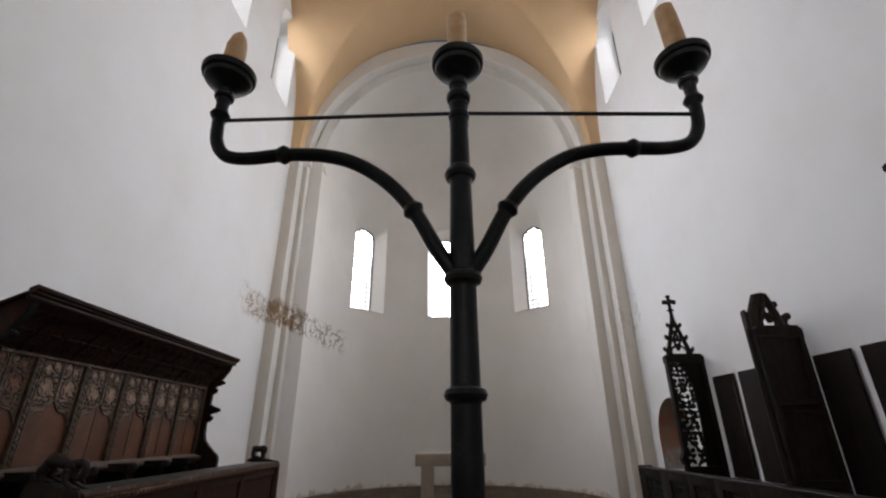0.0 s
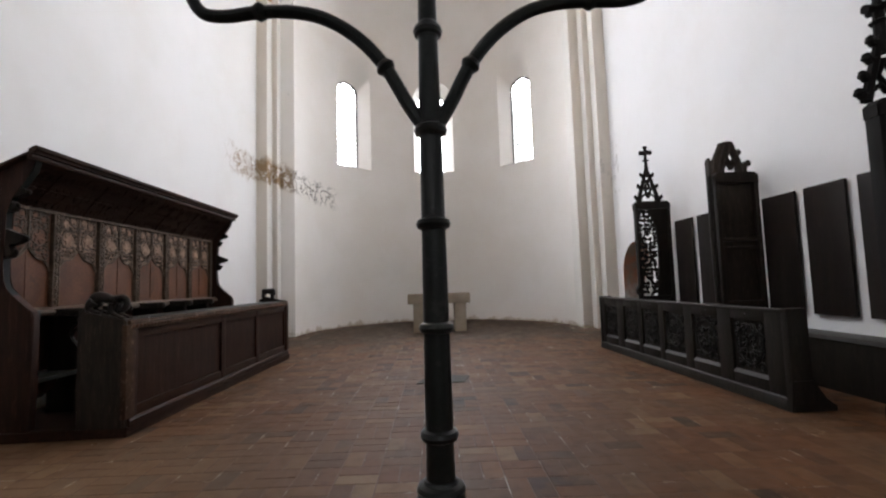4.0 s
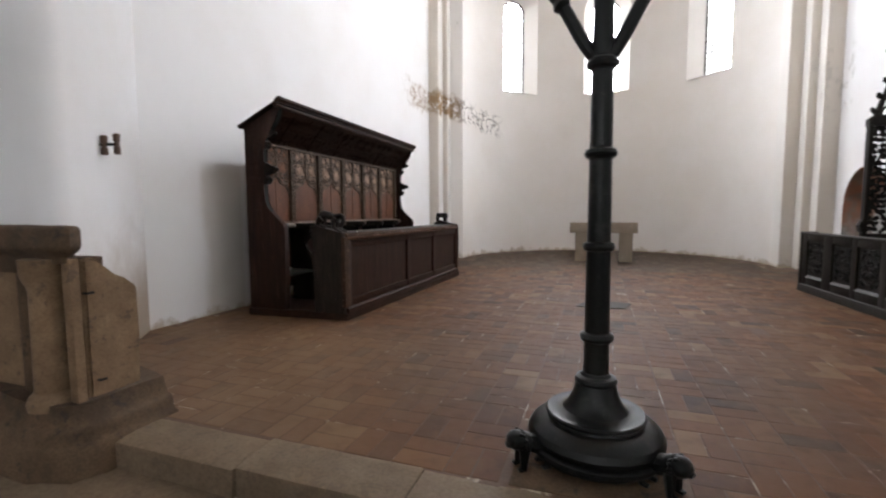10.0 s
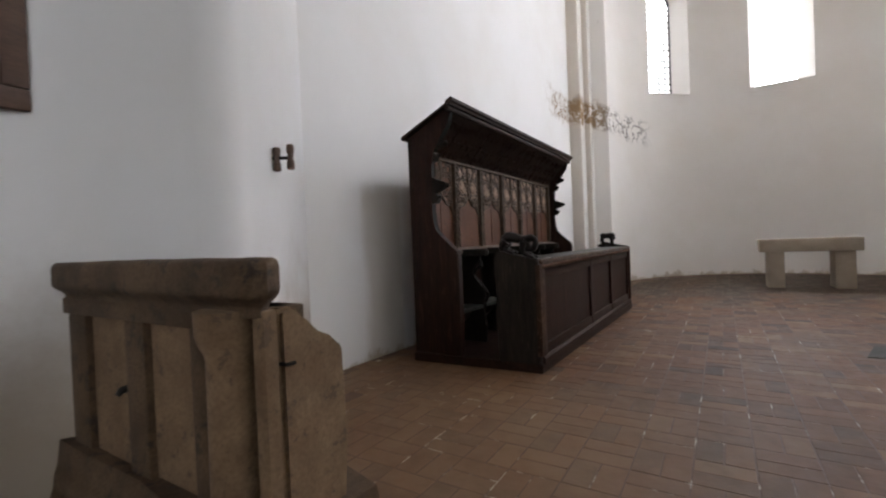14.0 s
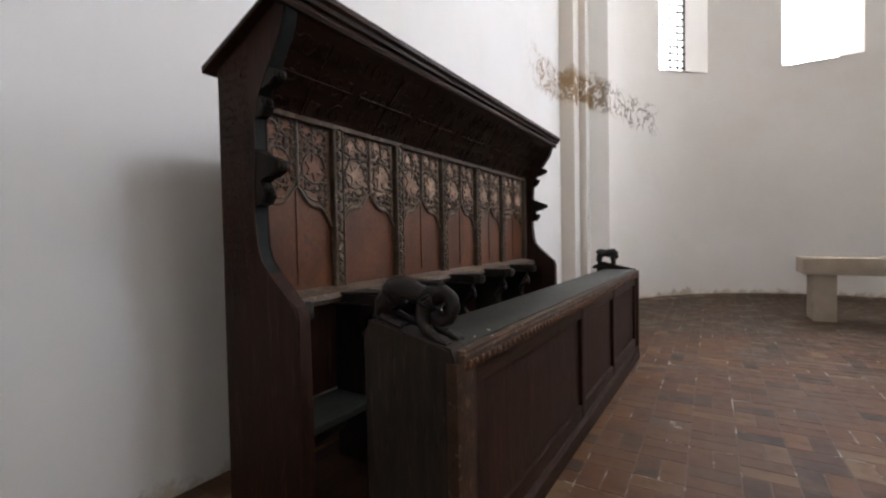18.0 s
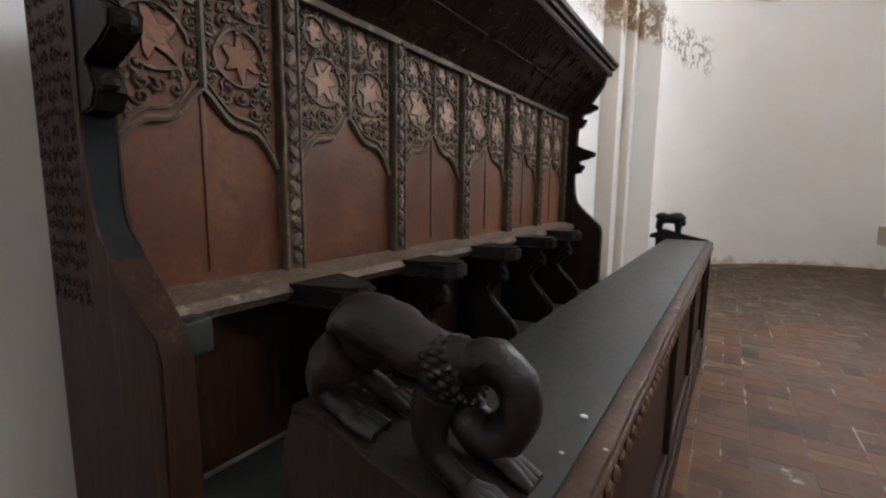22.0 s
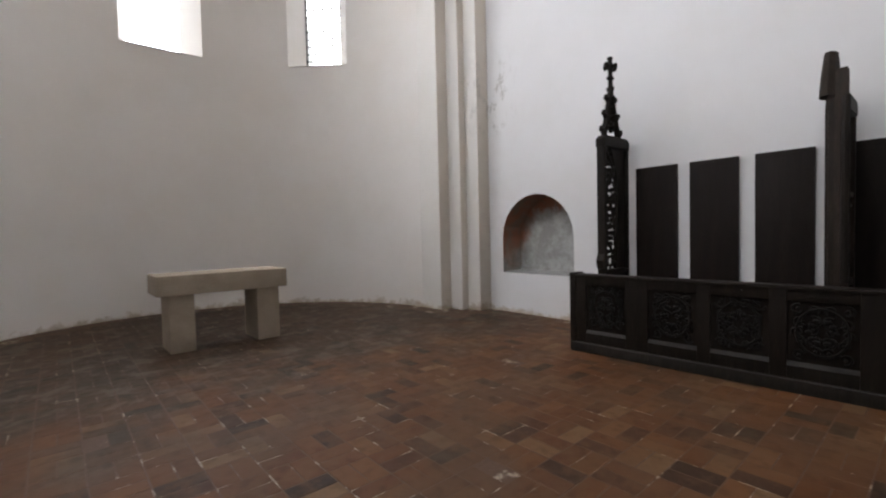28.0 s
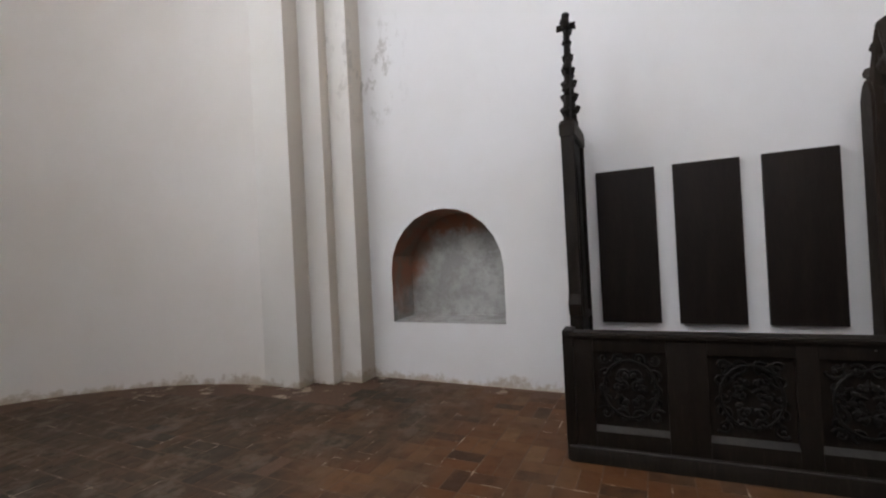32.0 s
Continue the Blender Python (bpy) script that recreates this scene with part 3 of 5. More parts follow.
for R in (RA, RA + 0.4):
    rows = [[bm.verts.new((XC + R * math.cos(radians(90 * j / k)) * math.sin(a), YC + R * math.cos(radians(90 * j / k)) * math.cos(a), SPRING + R * math.sin(radians(90 * j / k)))) for a in (math.pi * (i / n - 0.5) for i in range(n + 1))] for j in range(k)]
    top = bm.verts.new((XC, YC, SPRING + R))
    for lo, hi in zip(rows, rows[1:]):
        for i in range(n):
            bm.faces.new((lo[i], lo[i + 1], hi[i + 1], hi[i]))
    for i in range(n):
        bm.faces.new((rows[-1][i], rows[-1][i + 1], top))
structure("ceiling_apse", bm, APSE, "limewashed half dome over the apse", "ceiling", 60, False)

# side walls of the choir with high windows; the right one has a niche
# the openings at 4.3 are unseen, added to brighten the near walls and floor
high = lambda c: ((c, 1.2, 10.32, 12.7), (c, 0.8, 10.6, 12.75))
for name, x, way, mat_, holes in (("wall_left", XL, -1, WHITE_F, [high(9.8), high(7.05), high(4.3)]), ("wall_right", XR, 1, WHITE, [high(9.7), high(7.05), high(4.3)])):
    flat = lambda s, d, z, x=x, way=way: (x + way * d + (SLANT * (s - 3.3) if way < 0 else 0), s, z)
    if name == "wall_right":
        bm = wall_with_openings(bmesh.new(), flat, 1.0, 8.95, -0.2, 15.8, 0.6, holes[1:])
        bm2 = wall_with_openings(bmesh.new(), flat, 8.95, 12.2, 2.6, 15.8, 0.6, [holes[0]])
        me = finish("upper", bm2, mat_, 0, False)
        bm.from_mesh(me)
        bm3 = wall_with_openings(bmesh.new(), flat, 8.95, 12.2, -0.2, 2.6, 0.5, [((9.93, 1.53, 0.74, 1.4), (9.93, 1.47, 0.77, 1.4))], back=False)
        me2 = finish("lower", bm3, mat_, 0, False)
        bm.from_mesh(me2)
        ob = structure(name, bm, mat_, "white limewashed choir wall with an arched niche and high windows", "wall", 0, False)
        ob.data.materials.append(NICHE)
        for f in ob.data.polygons:
            if 9.1 < f.center[1] < 10.75 and f.center[2] < 2.3 and f.center[0] > XR + 0.02:
                f.material_index = 1
    else:
        bm = wall_with_openings(bmesh.new(), flat, 1.0, 12.2, -0.2, 15.8, 0.6, holes)
        structure(name, bm, mat_, "white limewashed choir wall with high windows and remains of a painted band", "wall", 0, False)

# stepped responds and arches of the apse opening
XO = {-1: (XL, -4.265, -4.122, -3.764), 1: (XR, 4.47, 4.3, 4.03)}
YOS = {-1: (11.19, 11.55, 11.96), 1: (11.02, 11.34, 11.66)}
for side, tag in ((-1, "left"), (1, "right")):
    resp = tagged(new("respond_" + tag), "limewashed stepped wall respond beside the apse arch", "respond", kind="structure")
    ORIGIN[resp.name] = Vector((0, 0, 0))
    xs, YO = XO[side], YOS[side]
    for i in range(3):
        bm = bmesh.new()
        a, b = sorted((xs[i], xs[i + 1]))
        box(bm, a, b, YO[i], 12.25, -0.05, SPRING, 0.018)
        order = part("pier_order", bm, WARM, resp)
        # faces turned to the nave take the tan tone, the rest stay lighter
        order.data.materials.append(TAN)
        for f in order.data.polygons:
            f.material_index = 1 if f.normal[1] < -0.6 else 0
        bm = bmesh.new()
        grow = 0.07
        lo, hi = (a, b + grow) if side < 0 else (a - grow, b)
        z = SPRING + 0.05 if i == 0 else SPRING
        prism(bm, [(lo, z - 0.3), (hi, z - 0.18), (hi, z), (lo, z)] if side < 0 else [(hi, z - 0.3), (hi, z), (lo, z), (lo, z - 0.18)], "xz", YO[i] - grow, YO[i] + 0.2, 0.01)
        part("impost", bm, OCHRE if i == 0 else WARM, resp)
YO = (11.1, 11.45, 11.82)
arch = tagged(new("apse_arch"), "limewashed stepped arch in front of the apse", "arch", kind="structure")
ORIGIN[arch.name] = Vector((0, 0, 0))
for i in (1, 2):
    bm = bmesh.new()
    r0 = (XO[1][i + 1] - XO[-1][i + 1]) / 2
    r1 = (XO[1][i] - XO[-1][i]) / 2 + (0.4 if i == 1 else 0.0)
    c0 = (XO[1][i + 1] + XO[-1][i + 1]) / 2
    ring = lambda r: [(c0 + r * math.cos(math.pi * q / 40), SPRING + r * math.sin(math.pi * q / 40)) for q in range(41)]
    ins, out = ring(r0), ring(r1)
    for p, q, r, s in zip(ins, ins[1:], out, out[1:]):
        for y in (YO[i], 12.25):
            bm.faces.new([bm.verts.new((u, y, v)) for u, v in (p, q, s, r)])
        for a, b in ((p, q), (r, s)):
            bm.faces.new([bm.verts.new(v) for v in ((a[0], YO[i], a[1]), (b[0], YO[i], b[1]), (b[0], 12.25, b[1]), (a[0], 12.25, a[1]))])
    bmesh.ops.remove_doubles(bm, verts=bm.verts, dist=0.001)
    part("arch_order", bm, WARM, arch, smooth=40)

# groined vault of the choir
bm = bmesh.new()
RX, CX, RY, CY = 4.37, 0.1, 4.25, 6.85
arc = lambda v, c, r: math.sqrt(max(0.0, 1 - ((v - c) / r) ** 2))
xs = [XL - 0.05, *(CX - RX * math.cos(math.pi * i / 150) for i in range(151)), XR + 0.05]
ys = [2.45, *(CY - RY * math.cos(math.pi * j / 150) for j in range(151)), 11.5]
nx = len(xs) - 1
grid = [[bm.verts.new((x, y, max(SPRING + 0.05 + 4.85 * arc(x, CX, RX), SPRING + 0.05 + 5.6 * arc(y, CY, RY)))) for x in xs] for y in ys]
for lo, hi in zip(grid, grid[1:]):
    for i in range(nx):
        bm.faces.new((lo[i], lo[i + 1], hi[i + 1], hi[i]))
structure("ceiling_choir", bm, OCHRE, "ochre limewashed groined vault over the choir", "ceiling", 25)

# pier between nave and choir (right one unseen), unseen nave walls, nave ceiling
def rounded(pts, turns, n=8):
    """A polygon with some corners drawn as quadratic bends; turns: {index: reach}."""
    out = []
    for i, p in enumerate(pts):
        p = Vector(p)
        if i not in turns:
            out.append(tuple(p))
            continue
        a, b = (p + (Vector(q) - p).normalized() * turns[i] for q in (pts[i - 1], pts[(i + 1) % len(pts)]))
        out += [tuple(a * (1 - k / n) ** 2 + p * 2 * k / n * (1 - k / n) + b * (k / n) ** 2) for k in range(n + 1)]
    return out


bm = prism(bmesh.new(), rounded([(-4.62, -1.5), (-4.62, 0.9), (-3.67, 1.41), (-3.92, 1.79), (XL, 2.83), (-5.4, 2.83), (-5.4, -1.5)], {1: 0.3, 2: 0.2, 3: 0.2}), "xy", -0.3, 12.0)
structure("wall_pier_left", bm, NAVE_WHITE, "white limewashed wall pier with chamfered corners", "wall")
bm = prism(bmesh.new(), rounded([(4.26, -1.5), (4.26, 0.7), (3.73, 1.41), (3.98, 1.79), (XR, 2.83), (5.46, 2.83), (5.46, -1.5)], {1: 0.3, 2: 0.2, 3: 0.2}), "xy", -0.3, 12.0)
structure("wall_pier_right", bm, NAVE_WHITE, "white limewashed wall pier with chamfered corners", "wall")
# these nave openings are unseen, added to hold fill lamps
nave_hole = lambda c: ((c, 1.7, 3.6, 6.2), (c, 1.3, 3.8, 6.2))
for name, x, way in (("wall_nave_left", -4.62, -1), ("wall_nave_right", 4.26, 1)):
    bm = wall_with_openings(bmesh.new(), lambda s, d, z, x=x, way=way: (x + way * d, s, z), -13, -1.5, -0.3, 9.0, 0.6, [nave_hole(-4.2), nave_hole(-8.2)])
    structure(name, bm, NAVE_WHITE, "unseen white limewashed nave wall with added round-headed windows", "wall", 0, False)
bm = wall_with_openings(bmesh.new(), lambda s, d, z: (s, -13 - d, z), -4.8, 4.9, -0.3, 9.0, 0.6, [((0.0, 2.4, 3.0, 6.4), (0.0, 2.0, 3.2, 6.4))])
structure("wall_nave_west", bm, NAVE_WHITE, "unseen white limewashed west wall of the nave with an added window", "wall", 0, False)
structure("ceiling_nave", box(bmesh.new(), -4.9, 5.0, -13.6, 2.35, 9.0, 9.3), WHITE, "plain limewashed nave ceiling", "ceiling")
structure("wall_chancel_arch", box(bmesh.new(), -5.3, 5.3, 2.35, 2.6, 9.0, 15.8), WHITE, "plain wall over the opening from nave to choir", "wall")

# floors and the step
structure("floor_nave", box(bmesh.new(), -5.4, 5.5, -13.6, STEP + 0.02, LOW - 0.3, LOW), PAVE, "worn stone floor of the nave", "floor")
step = tagged(new("choir_step"), "worn sandstone step up to the choir floor", "step", kind="structure")
ORIGIN[step.name] = Vector((0, 0, 0))
rng = random.Random(4)
JOINTS = [-3.95, -2.75, -1.72, -0.77, -0.01, 0.57, 1.75, 2.9, 4.05]
for x, e in zip(JOINTS, JOINTS[1:]):
    bm = box(bmesh.new(), x + 0.001, e - 0.001, STEP + rng.uniform(-0.012, 0.012), 1.3 + rng.uniform(-0.015, 0.015), LOW - 0.1, rng.uniform(-0.003, 0.004), 0.012)
    bmesh.ops.subdivide_edges(bm, edges=[q for q in bm.edges if q.calc_length() > 0.1], cuts=9, use_grid_fill=True)
    for v in bm.verts:
        wear = max(0.0, 1 - (v.co.y - STEP) / 0.12) * max(0.0, v.co.z + 0.12) / 0.12
        v.co.z -= wear * (0.008 + 0.012 * (0.5 + 0.5 * noise.noise(v.co * 2.3)))
        v.co += 0.004 * noise.noise_vector(v.co * 7)
    part("step_stone", bm, PAVE, step)
floor = structure("floor", box(bmesh.new(), -5.3, 5.4, 1.28, 16.4, -0.3, -0.0018), BED, "brick choir floor laid in basket weave on mortar", "floor")

# windows: leaded panes
def window(name, put, hole, label, bars=True):
    c, w, sill, spring = hole
    win = tagged(new(name), label, "window", kind="structure")
    ORIGIN[win.name] = Vector((0, 0, 0))
    rim = outline(c, w, sill, spring, 16)
    bm = bmesh.new()
    tube(bm, [put(s, 0.0, z) for s, z in [*rim, rim[0]]], 0.025, 6)
    part("window_frame", bm, LEAD, win)
    bm = bmesh.new()
    bm.faces.new([bm.verts.new(put(s, 0.02, z)) for s, z in rim])
    pane = part("pane", bm, GLASS, win, smooth=0)
    pane.visible_shadow = False
    bm = bmesh.new()
    a, b, z0, z1 = c - w * 2.4, c + w * 2.4, sill - 0.6, spring + w / 2 + 4.0
    bm.faces.new([bm.verts.new(put(s, 1.7, z)) for s, z in ((a, z0), (b, z0), (b, z1), (a, z1))])
    structure("backdrop", bm, SKY, "bright overcast sky outside the window", "sky", 0)
    if bars:
        bm = bmesh.new()
        q = 0.17
        z = sill + q
        while z < spring + w / 2 - 0.03:
            half = w / 2 if z < spring else math.sqrt((w / 2) ** 2 - (z - spring) ** 2)
            tube(bm, [put(c - half, 0.0, z), put(c, 0.0, z), put(c + half, 0.0, z)], 0.02, 4)
            z += q
        for i in range(1, round(w / q)):
            s = c - w / 2 + i * w / round(w / q)
            tube(bm, [put(s, 0.0, sill), put(s, 0.0, spring + math.sqrt(max(0, (w / 2) ** 2 - (s - c) ** 2)))], 0.02, 4)
        part("lattice", bm, LEAD, win, "leaded lattice").visible_shadow = False
    return win


for i, h in enumerate(apse_holes):
    c, w, sill, spring = h[1]
    th = c / RA
    put = lambda s, d, z, c=c, th=th: (XC + (RA + TH - 0.06 + d) * math.sin(th) + (s - c) * 1.24 * math.cos(th), YC + (RA + TH - 0.06 + d) * math.cos(th) - (s - c) * 1.24 * math.sin(th), z)
    window("window_%d" % (i + 1), put, h[1], "round-headed apse window with bright leaded glass", i != 1)
    mid = (sill + spring + w / 2) / 2
    daylight(put(c, 0.1, mid), (-math.sin(th), -math.cos(th), 0), w * 1.3 + 0.4, spring + w / 2 - sill + 0.8, APSE_W * w, 0.55, 18)
i = 4
for x, way, cs in ((XL, -1, (9.8, 7.05, 4.3)), (XR, 1, (9.7, 7.05, 4.3))):
    for c in cs:
        put = lambda s, d, z, x=x, way=way: (x + way * (0.52 + d) + (SLANT * (s - 3.3) if way < 0 else 0), s, z)
        window("window_%d" % i, put, high(c)[1], "high round-headed choir window with clear glass; the pair at y 4.3 is added")
        # c < 5 is the added pair, lit more weakly
        daylight(put(c, 0.1, 11.9), (-way, 0, 0), 1.5, 3.0, CHOIR_W * (0.85 if c < 5 else 1.2), 1.2, 32)
        i += 1
# added nave windows, each with a fill lamp
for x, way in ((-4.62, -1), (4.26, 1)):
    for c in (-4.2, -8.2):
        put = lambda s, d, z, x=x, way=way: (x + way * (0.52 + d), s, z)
        window("window_%d" % i, put, nave_hole(c)[1], "unseen round-headed nave window with clear glass, added for fill light", False)
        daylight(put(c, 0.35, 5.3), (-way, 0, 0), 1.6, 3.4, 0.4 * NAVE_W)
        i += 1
# added west window with its fill lamp
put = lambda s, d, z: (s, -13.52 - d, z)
window("window_%d" % i, put, (0.0, 2.0, 3.2, 6.4), "unseen round-headed west window with clear glass, added for fill light", False)
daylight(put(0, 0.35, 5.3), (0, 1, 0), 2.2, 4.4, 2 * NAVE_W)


# ---- carving helpers ----
def spiral(bm, put, cx, cz, r0, turn, sign, r, lift=0.0, sides=5):
    """One curled tendril in a carved field."""
    pts = []
    for i in range(13):
        s = i / 12
        a = turn + sign * s * 3.4 * math.pi / 1.6
        q = r0 * (1 - 0.78 * s)
        pts.append(put(cx + q * math.cos(a), cz + q * math.sin(a), lift + 0.002 * s))
    tube(bm, pts, [r * (1.15 - 0.5 * i / 12) for i in range(13)], sides)
    ball(bm, *pts[-1], r * 1.5, n=6)


def scrollwork(bm, put, w, h, seed, r=0.007, cell=0.09, keep=lambda u, v: True, stems=True):
    """A symmetrical field of tendrils, leaves and stems, w wide and h high, round its foot's middle."""
    g = random.Random(seed)
    cols, rows = max(1, round(w / 2 / cell)), max(1, round(h / cell))
    for j in range(rows):
        for i in range(cols):
            u, v = (i + 0.5) * w / 2 / cols, (j + 0.5) * h / rows
            u, v = u + g.uniform(-0.12, 0.12) * cell, v + g.uniform(-0.15, 0.15) * cell
            if not keep(u, v):
                continue
            turn, sign, q = g.uniform(0, 6.28), g.choice((-1, 1)), cell * g.uniform(0.42, 0.56)
            leaf = g.uniform(0, 6.28)
            for m in (1, -1):
                flip = lambda a, b, c, m=m: put(m * a, b, c)
                spiral(bm, flip, u, v, q, turn, sign, r)
                if stems:
                    du, dv = cell * 0.62 * math.cos(leaf), cell * 0.62 * math.sin(leaf)
                    if keep(u + du, v + dv) and abs(u + du) < w / 2 and 0 < v + dv < h:
                        tube(bm, [flip(u, v, 0), flip(u + du * 0.5 - dv * 0.2, v + dv * 0.5 + du * 0.2, 0.003), flip(u + du, v + dv, 0)], [r * 0.7, r * 1.5, r * 0.5], 4)
    return bm


# ---- seven-foot candelabrum ----
CX0, CY0 = 0.047, 1.69
candel = thing("candelabrum", (CX0, CY0, 0), "tall dark bronze three-branched candelabrum on lion feet", "candelabrum")
base_prof = [(0.02, 0.055), (0.31, 0.055), (0.332, 0.065), (0.345, 0.085), (0.343, 0.105), (0.33, 0.115), (0.322, 0.118), (0.322, 0.128), (0.338, 0.135), (0.344, 0.155), (0.33, 0.185), (0.3, 0.212), (0.262, 0.23), (0.244, 0.232), (0.24, 0.242), (0.25, 0.252), (0.252, 0.262), (0.244, 0.271), (0.228, 0.27), (0.19, 0.272), (0.166, 0.28), (0.148, 0.296), (0.13, 0.326), (0.115, 0.36), (0.105, 0.395), (0.1, 0.42)]
part("base", lathe(bmesh.new(), base_prof, CX0, CY0, 48), BRONZE, candel, "round stepped bronze foot", 22)
part("shaft", lathe(bmesh.new(), [(0.066, 0.4), (0.062, 0.6), (0.059, 1.1), (0.055, 1.6), (0.053, 2.05), (0.046, 2.5), (0.04, 2.9), (0.036, 3.06)], CX0, CY0, 24), BRONZE, candel)
for z, r in ((0.43, 0.108), (0.66, 0.086), (1.13, 0.08), (1.6, 0.08), (2.04, 0.078), (2.52, 0.07), (2.84, 0.05), (2.95, 0.058)):
    prof = [(0.045, z - 0.05), (r * 0.66, z - 0.042), (r * 0.72, z - 0.026), (r * 0.92, z - 0.018), (r, z), (r * 0.92, z + 0.018), (r * 0.72, z + 0.026), (r * 0.66, z + 0.042), (0.04, z + 0.05)]
    part("knob", lathe(bmesh.new(), prof, CX0, CY0, 24), BRONZE, candel)


def drip_pan(x, y, z, r=0.128):
    return lathe(bmesh.new(), [(0.028, z - 0.18), (0.034, z - 0.15), (0.044, z - 0.142), (0.046, z - 0.128), (0.036, z - 0.118), (0.04, z - 0.1), (0.06, z - 0.078), (0.088, z - 0.062), (r * 0.84, z - 0.04), (r * 0.88, z - 0.018), (r * 0.97, z - 0.012), (r, z - 0.002), (r, z + 0.02), (r * 0.95, z + 0.026), (r * 0.86, z + 0.008), (r * 0.5, z - 0.006), (0.02, z - 0.008)], x, y, 32)


part("drip_pan", drip_pan(CX0, CY0, 3.158), BRONZE, candel, smooth=25)
for m in (-1, 1):
    skew, wide, drop = (0.05, 1.02, 0.03) if m < 0 else (0.0, 0.99, 0.0)
    at = lambda r, z: (CX0 + m * wide * r, CY0 + skew * r, z - drop * max(0, r - 0.8) / 0.33)
    ends = [(0.03, 2.06), (0.1, 2.17), (0.2, 2.355), (0.32, 2.5), (0.47, 2.605), (0.62, 2.65), (0.79, 2.66), (0.95, 2.66), (1.06, 2.69), (1.115, 2.77), (1.13, 2.87), (1.13, 2.98), (1.13, 3.06)]
    path = smooth_path([at(*e) for e in ends], 5)
    arm = part("arm", tube(bmesh.new(), path, [0.034 - 0.006 * i / len(path) for i in range(len(path))], 12), BRONZE, candel, "curved bronze branch")
    for r, z, q in ((0.2, 2.355, 0.048), (0.79, 2.66, 0.045), (1.13, 2.93, 0.046)):
        bm = bmesh.new()
        way = (Vector(at(0.24, 2.41)) - Vector(at(0.16, 2.29))).normalized() if r == 0.2 else Vector((1, 0, 0)) if r < 1 else Vector((0, 0, 1))
        turn = way.to_track_quat("Z", "Y").to_matrix().to_4x4()
        lathe(bm, [(0.03, -0.03), (q * 0.8, -0.02), (q, 0), (q * 0.8, 0.02), (0.03, 0.03)], 0, 0, 16, Matrix.Translation(at(r, z)) @ turn)
        part("knob", bm, BRONZE, arm)
    part("drip_pan", drip_pan(*at(1.13, 3.175)), BRONZE, candel, smooth=25)
part("tie_rod", tube(bmesh.new(), [(CX0 - 1.15, CY0 + 0.057, 2.87), (CX0, CY0, 2.86), (CX0 + 1.118, CY0, 2.85)], 0.009, 8), BRONZE, candel)


def beast(bm, x, y, z, s, face, fat=1.0):
    """A small couching lion of length s that looks along the angle face."""
    c, n = math.cos(face), math.sin(face)
    P = lambda u, v, w: (x + s * (u * c - v * n), y + s * (u * n + v * c), z + s * w)
    tube(bm, [P(-0.48, 0, 0.42), P(-0.36, 0, 0.55), P(-0.1, 0, 0.6), P(0.12, 0, 0.66), P(0.25, 0, 0.66)], [0.1 * s * fat, 0.19 * s, 0.18 * s * fat, 0.21 * s, 0.15 * s], 10)
    ball(bm, *P(0.32, 0, 0.74), 0.24 * s, n=12)
    tube(bm, [P(0.36, 0, 0.72), P(0.5, 0, 0.66), P(0.56, 0, 0.64)], [0.14 * s, 0.11 * s, 0.07 * s], 8)
    for v in (-0.13, 0.13):
        tube(bm, [P(0.18, v, 0.58), P(0.2, v * 1.2, 0.3), P(0.22, v * 1.2, 0.06), P(0.34, v * 1.2, 0.03)], [0.1 * s * fat, 0.075 * s * fat, 0.065 * s * fat, 0.05 * s * fat], 7)
        tube(bm, [P(-0.34, v, 0.52), P(-0.24, v * 1.4, 0.33), P(-0.38, v * 1.3, 0.2), P(-0.34, v * 1.3, 0.05), P(-0.2, v * 1.3, 0.03)], [0.15 * s, 0.12 * s * fat, 0.07 * s * fat, 0.06 * s * fat, 0.05 * s * fat], 7)
        ball(bm, *P(0.27, v * 0.9, 0.92), 0.055 * s, n=6)
    for i in range(14):
        a = 2 * math.pi * i / 14
        ball(bm, *P(0.2, 0.2 * math.cos(a), 0.7 + 0.2 * math.sin(a)), 0.07 * s, n=6)
    tube(bm, [P(-0.45, 0, 0.5), P(-0.56, 0.02, 0.4), P(-0.5, 0.1, 0.25)], [0.04 * s, 0.03 * s, 0.04 * s], 6)
    return bm


for a in (212, 328, 90):
    a = radians(a)
    bm = beast(bmesh.new(), CX0 + 0.365 * math.cos(a), CY0 + 0.35 * math.sin(a), 0.0, 0.235, a, 1.35)
    ball(bm, CX0 + 0.4 * math.cos(a), CY0 + 0.385 * math.sin(a), 0.155, 0.06, 0.06, 0.062, 10)
    for v in bm.verts:
        v.co.z *= 0.86
        v.co += 0.004 * noise.noise_vector(v.co * 40)
    part("lion_foot", bm, BRONZE, candel, "small cast lion")
for x, y, z, h, lean, tip in ((CX0 - 1.153, CY0 + 0.057, 3.135, 0.3, 0.03, 0.35), (CX0, CY0, 3.148, 0.33, 0.0, 0.95), (CX0 + 1.119, CY0, 3.165, 0.37, -0.06, 0.95)):
    bm = bmesh.new()
    prof = [(0.05, 0), (0.052, 0.3 * h), (0.05, 0.7 * h), (0.05 * (0.6 + 0.4 * tip), 0.88 * h), (0.05 * tip, h), (0.012, h * 0.985)]
    rings = 20
    lathe(bm, prof, 0, 0, rings, Matrix.Translation((x, y, z)) @ Matrix.Rotation(lean, 4, "Y"))
    for v in bm.verts:
        v.co += 0.004 * noise.noise_vector(v.co * 18)
    tube(bm, [(x + lean * h, y, z + h * 0.95), (x + lean * h + 0.004, y, z + h + 0.018)], 0.003, 5)
    single("candle", bm, WAX, "half-burnt yellowed wax candle in a bronze drip pan", "candle", "candles of the candelabrum", at=(x, y, z))
